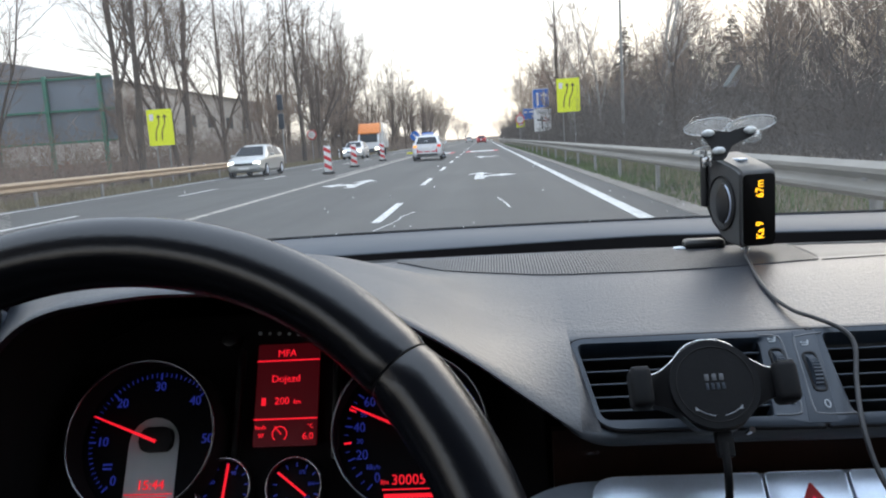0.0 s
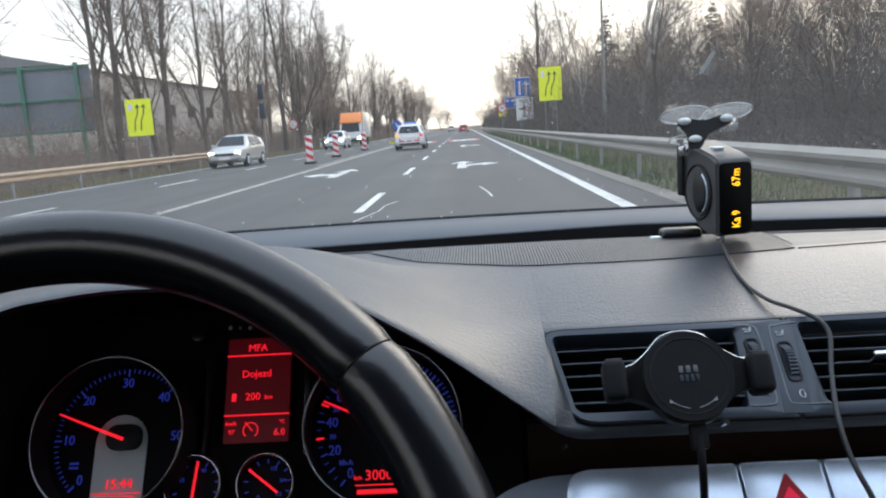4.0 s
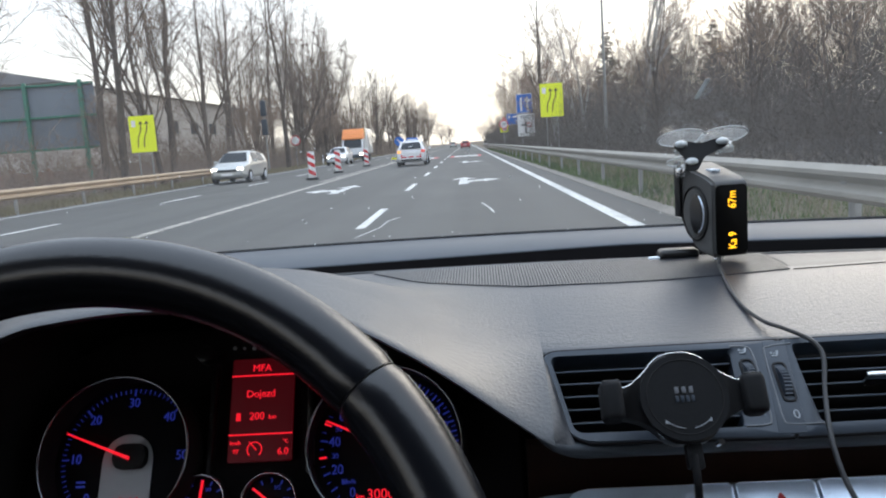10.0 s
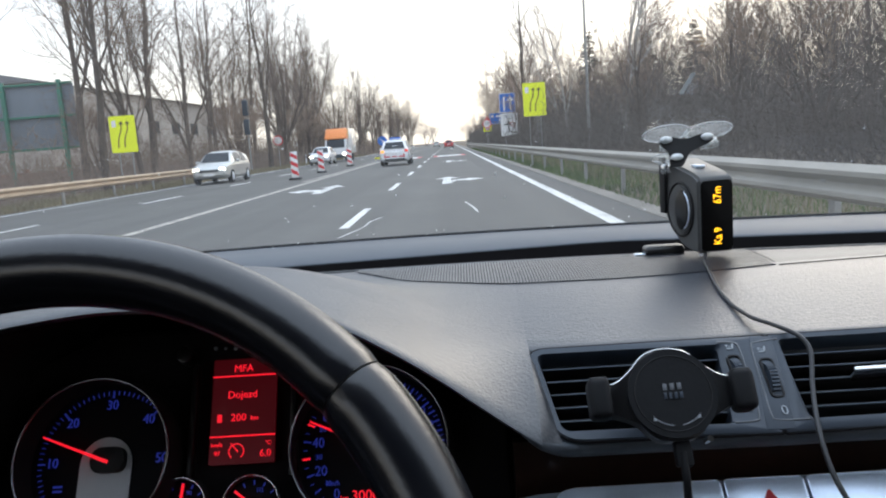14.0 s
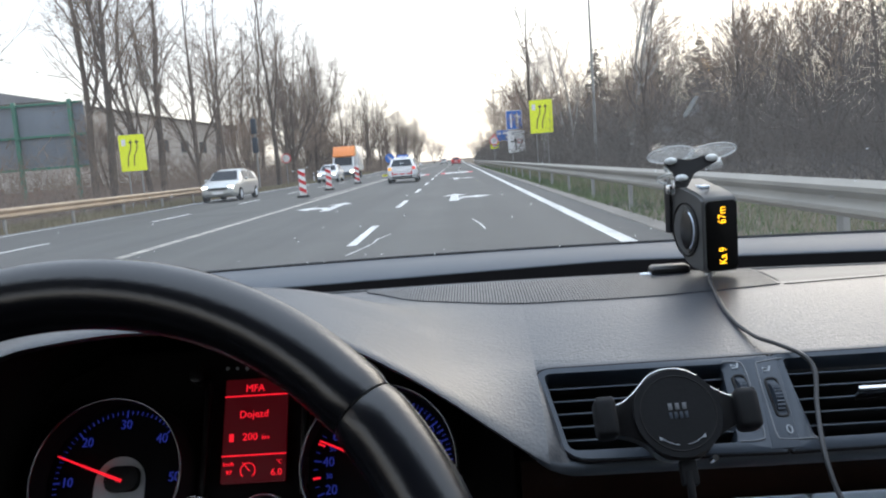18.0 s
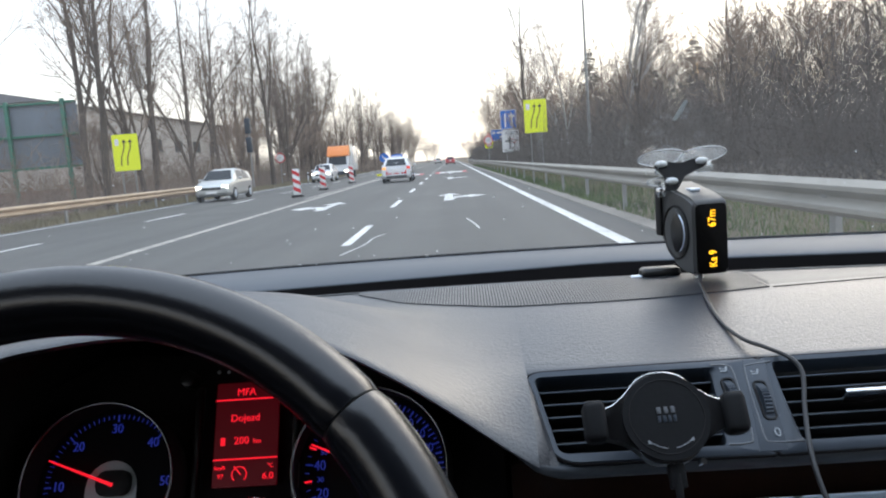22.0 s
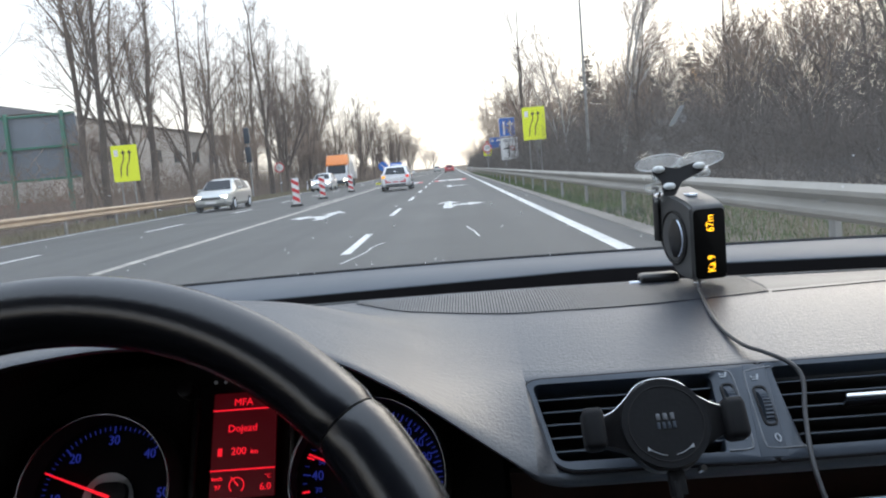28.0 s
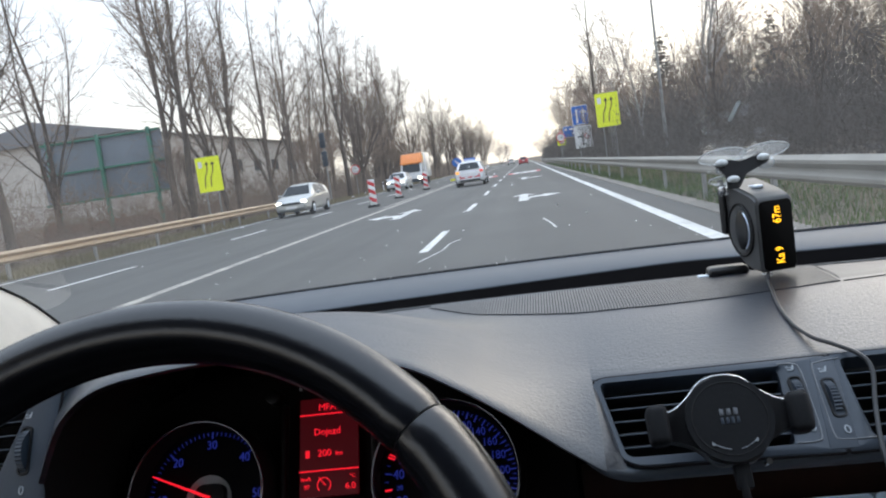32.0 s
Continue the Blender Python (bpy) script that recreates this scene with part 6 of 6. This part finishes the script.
def detector():
    d = thing("radar_detector", (0.19, 0.63, 1.06), "small dark grey radar detector standing on edge", "radar detector")
    wdt = 0.0305
    out = quad_round([(0, 1.0480), (0.0, 1.1085), (0.012, 1.113), (0.058, 1.1230), (0.060, 1.074), (0.030, 1.0500)], (0.004, 0.004, 0.003, 0.003, 0.006, 0.01), 4)
    bm = prism(out, wdt, DET)
    bmesh.ops.recalc_face_normals(bm, faces=bm.faces)
    bmesh.ops.bevel(bm, geom=[e for e in bm.edges if len(e.link_faces) == 2 and e.calc_face_angle(0) > 1.2], offset=0.0022, segments=3, affect="EDGES")
    part("shell", bm, M["body"], d, "dark grey plastic shell", 50)
    FR = plane_at(DETO + DETR * wdt / 2 + Vector((0, 0, 1.078)) - DETF * 0.0006, DETR, (0, 0, 1))
    s = part("front_screen", prism(rounded(0.0268, 0.0565, 0.004, 5), 0.0012, FR @ Matrix.Translation((0, 0, -0.0006)), 0.0004), M["display"], d, "black display window")
    T = FR @ Matrix.Translation((0.0005, 0, 0.0008)) @ pose(0, 0, 0, 0, 0, 90)
    lettering("display_text", "Ka 9", 0.0094, T @ Matrix.Translation((-0.0165, 0, 0)), M["orange"], s, squeeze=0.8)
    lettering("display_text", "67m", 0.0094, T @ Matrix.Translation((0.0165, 0, 0)), M["orange"], s, squeeze=0.85)
    L = DET @ Matrix.Translation((0.030, 1.082, -0.0002)) @ pose(0, 0, 0, 0, 180, 0)
    part("round_emblem", prism(circle(0.0195, 40), 0.0012, L, 0.0005), M["body"], d, "round matt badge")
    part("badge_groove", tube([L @ Vector((0.0222 * math.cos(k * math.pi / 24), 0.0222 * math.sin(k * math.pi / 24), 0.0003)) for k in range(48)], 0.0009, 6, True), M["dark"], d, "dark groove round the badge", 80)
    part("badge_lens", prism([(0.0035 + 0.0105 * math.cos(k * math.pi / 16), 0.0165 * math.sin(k * math.pi / 16)) for k in range(32)], 0.0009, L @ Matrix.Translation((0, 0, 0.0010)), 0.0003), M["gloss"], d, "glossy oval lens")
    part("badge_arc", tube([L @ Vector((*polar(0.0172, -60 + 120 * k / 14), 0.0014)) for k in range(15)], 0.0006, 6), M["silver"], d, "pale curved badge edge")
    for k in range(4):
        part("badge_bar", box((-0.002 + 0.003 * k - 0.004, 0.0, 0.0014), (0.0012, 0.012 - abs(k - 1.5) * 0.002, 0.0006), L), M["whitemark"], d)
    part("top_light", box((0.030, 1.1168, wdt / 2), (0.014, 0.0024, 0.008), DET, 0.0008), M["silver"], d, "pale sensor window")
    return d


detector()
PANE_A = math.atan(0.39)
GL = plane_at((0.19, 0.66, 1.1455), (1, 0, 0), (0, -math.cos(PANE_A), math.sin(PANE_A)))


def detector_mount():
    m = thing("detector_mount", (0.185, 0.655, 1.13), "black forked bracket with clear suction cups on the windscreen", "suction mount")
    part("back_plate", box((0.058, 1.1010, -0.0020), (0.010, 0.048, 0.0025), DET, 0.0008), M["dark"], m)
    o = quad_round([(-0.0205, 0.0), (-0.0150, 0.0045), (0.001, 0.0005), (0.0175, 0.0050), (0.0255, 0.0020), (0.0235, -0.0025), (0.0040, -0.0110), (-0.0030, -0.0225), (-0.0125, -0.0225), (-0.0130, -0.0100)], 0.0022, 3)
    FO = plane_at((0.1845, 0.650, 1.1385), (1, 0, 0), (0, 0.35, 0.94))
    part("fork_plate", prism(o[::-1], 0.0018, FO), M["dark"], m, "black forked plate")
    for x, y, r in ((-0.0165, 0.0, 0.0195), (0.0185, 0.0, 0.0195), (-0.019, -0.020, 0.0105)):
        C = GL @ Matrix.Translation((x, 0, 0))
        C = Matrix.Translation((0, 0, y)) @ C
        rows = []
        for rr, z in ((r, 0.0), (r * 1.02, 0.0006), (r * 0.75, 0.0030), (r * 0.42, 0.0050), (r * 0.30, 0.0075), (r * 0.30, 0.010), (r * 0.38, 0.0115), (r * 0.36, 0.0140), (r * 0.05, 0.0145)):
            rows.append([C @ Vector((*polar(rr, 360 * k / 32), z)) for k in range(32)])
        c = part("suction_cup", loft(rows, True, False), M["cup"], m, "clear vinyl suction cup", 60)
        part("cup_rim", tube([C @ Vector((*polar(r, 360 * k / 40), 0.0004)) for k in range(40)], 0.0005, 6, True), M["nub"], c, "bright moulded rim", 80)
        part("cup_button", prism(circle(0.0042, 16), 0.004, C @ Matrix.Translation((0, 0, 0.0075)), 0.001), M["chrome"], c)
    for x, y in ((-0.0145, 0.0005), (0.0195, 0.0010), (-0.0075, -0.0150)):
        bm = bmesh.new()
        bmesh.ops.create_uvsphere(bm, u_segments=16, v_segments=10, radius=1.0, matrix=FO @ Matrix.Translation((x, y, 0.003)) @ Matrix.Diagonal((0.0054, 0.0032, 0.0034, 1)))
        part("cup_nub", bm, M["nub"], m, "vinyl nub held in the fork, pale to stand in for highlights", 80)
    return m


detector_mount()
wire = thing("detector_cable", (0.18, 0.53, 1.03), "grey coiled-end power cable running over the dashboard", "cable")
pth = [(0.1925, 0.622, 1.0515), (0.188, 0.610, 1.043), (0.1845, 0.595, 1.0405), (0.1745, 0.535, 1.0335), (0.176, 0.487, 1.0285), (0.1845, 0.466, 1.0265), (0.193, 0.452, 1.023),
       (0.1965, 0.443, 1.0155), (0.1905, 0.427, 1.000), (0.1835, 0.404, 0.984), (0.1825, 0.386, 0.967), (0.187, 0.37, 0.950), (0.195, 0.35, 0.92)]
lie = [q if not 0.477 < q.y < 0.605 else Vector((q.x, q.y, max(q.z, pad_z(q.x, q.y) + 0.0015))) for q in smooth_path(pth, 90)]
part("cable_sleeve", tube(lie, 0.00145, 8), M["cable"], wire, "", 80)
coil = [(0.1915 + 0.004 * math.cos(k * 0.9), 0.622 + 0.0045 * math.sin(k * 0.9), 1.0505 - 0.00035 * k) for k in range(18)]
part("wire_loop", tube(coil, 0.0008, 6), M["chrome"], wire, "twisted metal loop", 80)

sensor = thing("light_sensor", (0.168, 0.672, 1.043), "small black sensor pod on the dashboard's front edge", "sensor")
part("pod", box((0.168, 0.660, 1.0462), (0.034, 0.018, 0.0095), None, 0.0042, seg=4), M["gloss"], sensor)
part("pod_base", prism(rounded(0.040, 0.020, 0.006, 4), 0.003, Matrix.Translation((0.167, 0.660, 1.0405))), M["dark"], sensor)
part("pod_tip", box((0.1485, 0.658, 1.0435), (0.012, 0.008, 0.003), None, 0.001), M["silver"], sensor, "pale tip")

# windscreen, pillars and an unseen plain shell that closes the cabin against light
def screen_point(x, v):
    y = front_y(x) + 0.300 - v * 0.80
    return (x, y, 1.026 + 0.39 * v * 0.80 + 0.02 * v * (1 - v))


rows = [[screen_point(x, v) for x in np.linspace(-0.68, 0.84, 24)] for v in np.linspace(0, 1, 14)]
ws = solid("window_1", loft(rows, False, False), M["pane"], "clear raked windscreen glass", "windscreen", kind="structure", sharp=80)
ws.visible_shadow = False
pil = thing("wall_pillar_left", (-0.6, 0.75, 1.0), "beige fabric windscreen pillar", "pillar", kind="structure")
edge = smooth_path([(-0.585, 0.93, 0.965), (-0.570, 0.86, 1.012), (-0.559, 0.80, 1.050), (-0.548, 0.70, 1.110), (-0.535, 0.50, 1.180), (-0.520, 0.15, 1.315), (-0.515, 0.05, 1.40)], 26)
rows = [[q + Vector(o) for o in ((0, 0, 0), (-0.008, 0.010, 0.003), (-0.03, 0.02, 0.002), (-0.17, 0.02, 0.0), (-0.17, -0.12, -0.12), (0.028, -0.125, -0.12), (0.030, -0.10, -0.045), (0.006, -0.020, -0.009))] for q in edge]
part("pillar_trim", loft(rows), M["beige"], pil, "", 50)
part("edge_seal", tube([q + Vector((0.0, 0.003, 0.001)) for q in edge], 0.0016, 6), M["dark"], pil, "thin dark rubber edge", 80)
# right pillar, added out of view to complete the shell
pil2 = thing("wall_pillar_right", (0.85, 0.75, 1.0), "beige fabric windscreen pillar", "pillar", kind="structure")
rows = []
for k in range(9):
    c = Vector((0.86, 0.80, 1.0)).lerp(Vector((0.86, 0.10, 1.39)), k / 8)
    rows.append([c + Vector((0.055 * math.cos(a), 0.03 * math.sin(a), 0.055 * math.sin(a))) for a in np.linspace(0, 2 * math.pi, 20, endpoint=False)])
part("pillar_trim", loft(rows), M["beige"], pil2, "", 70)
# unseen roof, sides, back, floor and front added to shade the cabin
solid("ceiling", box((0.08, -0.75, 1.43), (1.56, 1.75, 0.03), None, 0.01), M["headliner"], "unseen plain pale roof panel shading the cabin", "ceiling", kind="structure")
solid("wall_left", box((-0.74, -0.45, 0.62), (0.06, 2.2, 0.84), None, 0.02), M["dark"], "unseen plain black panel closing the cabin's side", "wall", kind="structure")
solid("wall_right", box((0.90, -0.45, 0.62), (0.06, 2.2, 0.84), None, 0.02), M["dark"], "unseen plain black panel closing the cabin's side", "wall", kind="structure")
solid("wall_back", box((0.08, -1.60, 0.81), (1.6, 0.06, 1.22), None, 0.02), M["dark"], "unseen plain dark wall blocking light from behind", "wall", kind="structure")
solid("floor", box((0.08, -0.4, 0.24), (1.6, 2.4, 0.04)), M["dark"], "unseen plain black floor closing the cabin", "floor", kind="structure")
solid("wall_front", box((0.08, 0.78, 0.62), (1.6, 0.04, 0.74)), M["dark"], "unseen plain black wall closing the cabin below the windscreen", "wall", kind="structure")


def dust():
    r = random.Random(5)
    shapes = []
    for k in range(70):
        x, v = r.uniform(-0.45, 0.62), r.uniform(0.02, 0.42)
        p, q = Vector(screen_point(x, v)), Vector(screen_point(x, v + 0.01))
        m = plane_at(p + Vector((0, -0.0012, -0.0006)), (1, 0, 0), q - p)
        s = r.uniform(0.0005, 0.0012)
        shapes.append(plain(prism([(s * r.uniform(0.6, 1.3) * math.cos(a), s * r.uniform(0.6, 1.3) * math.sin(a)) for a in np.linspace(0, 6.283, 7)[:-1]], 0.0003, m)))
    solid("windscreen_dust", merge(*shapes), M["white"], "pale dust specks on the windscreen glass", "dust", kind="stuff")
    p, q = Vector((0.162, 0.569, 1.174)), Vector((0.1585, 0.535, 1.187))
    m = plane_at((p + q) / 2 + Vector((0, -0.002, -0.001)), (1, 0, 0), q - p)
    solid("windscreen_smear", prism(rounded(0.003, 0.034, 0.0014, 4), 0.0003, m), glass("smear_film", (0.9, 0.92, 0.92), 0.3, 1.3, 0.35), "short pale smear on the windscreen glass", "smear")


dust()
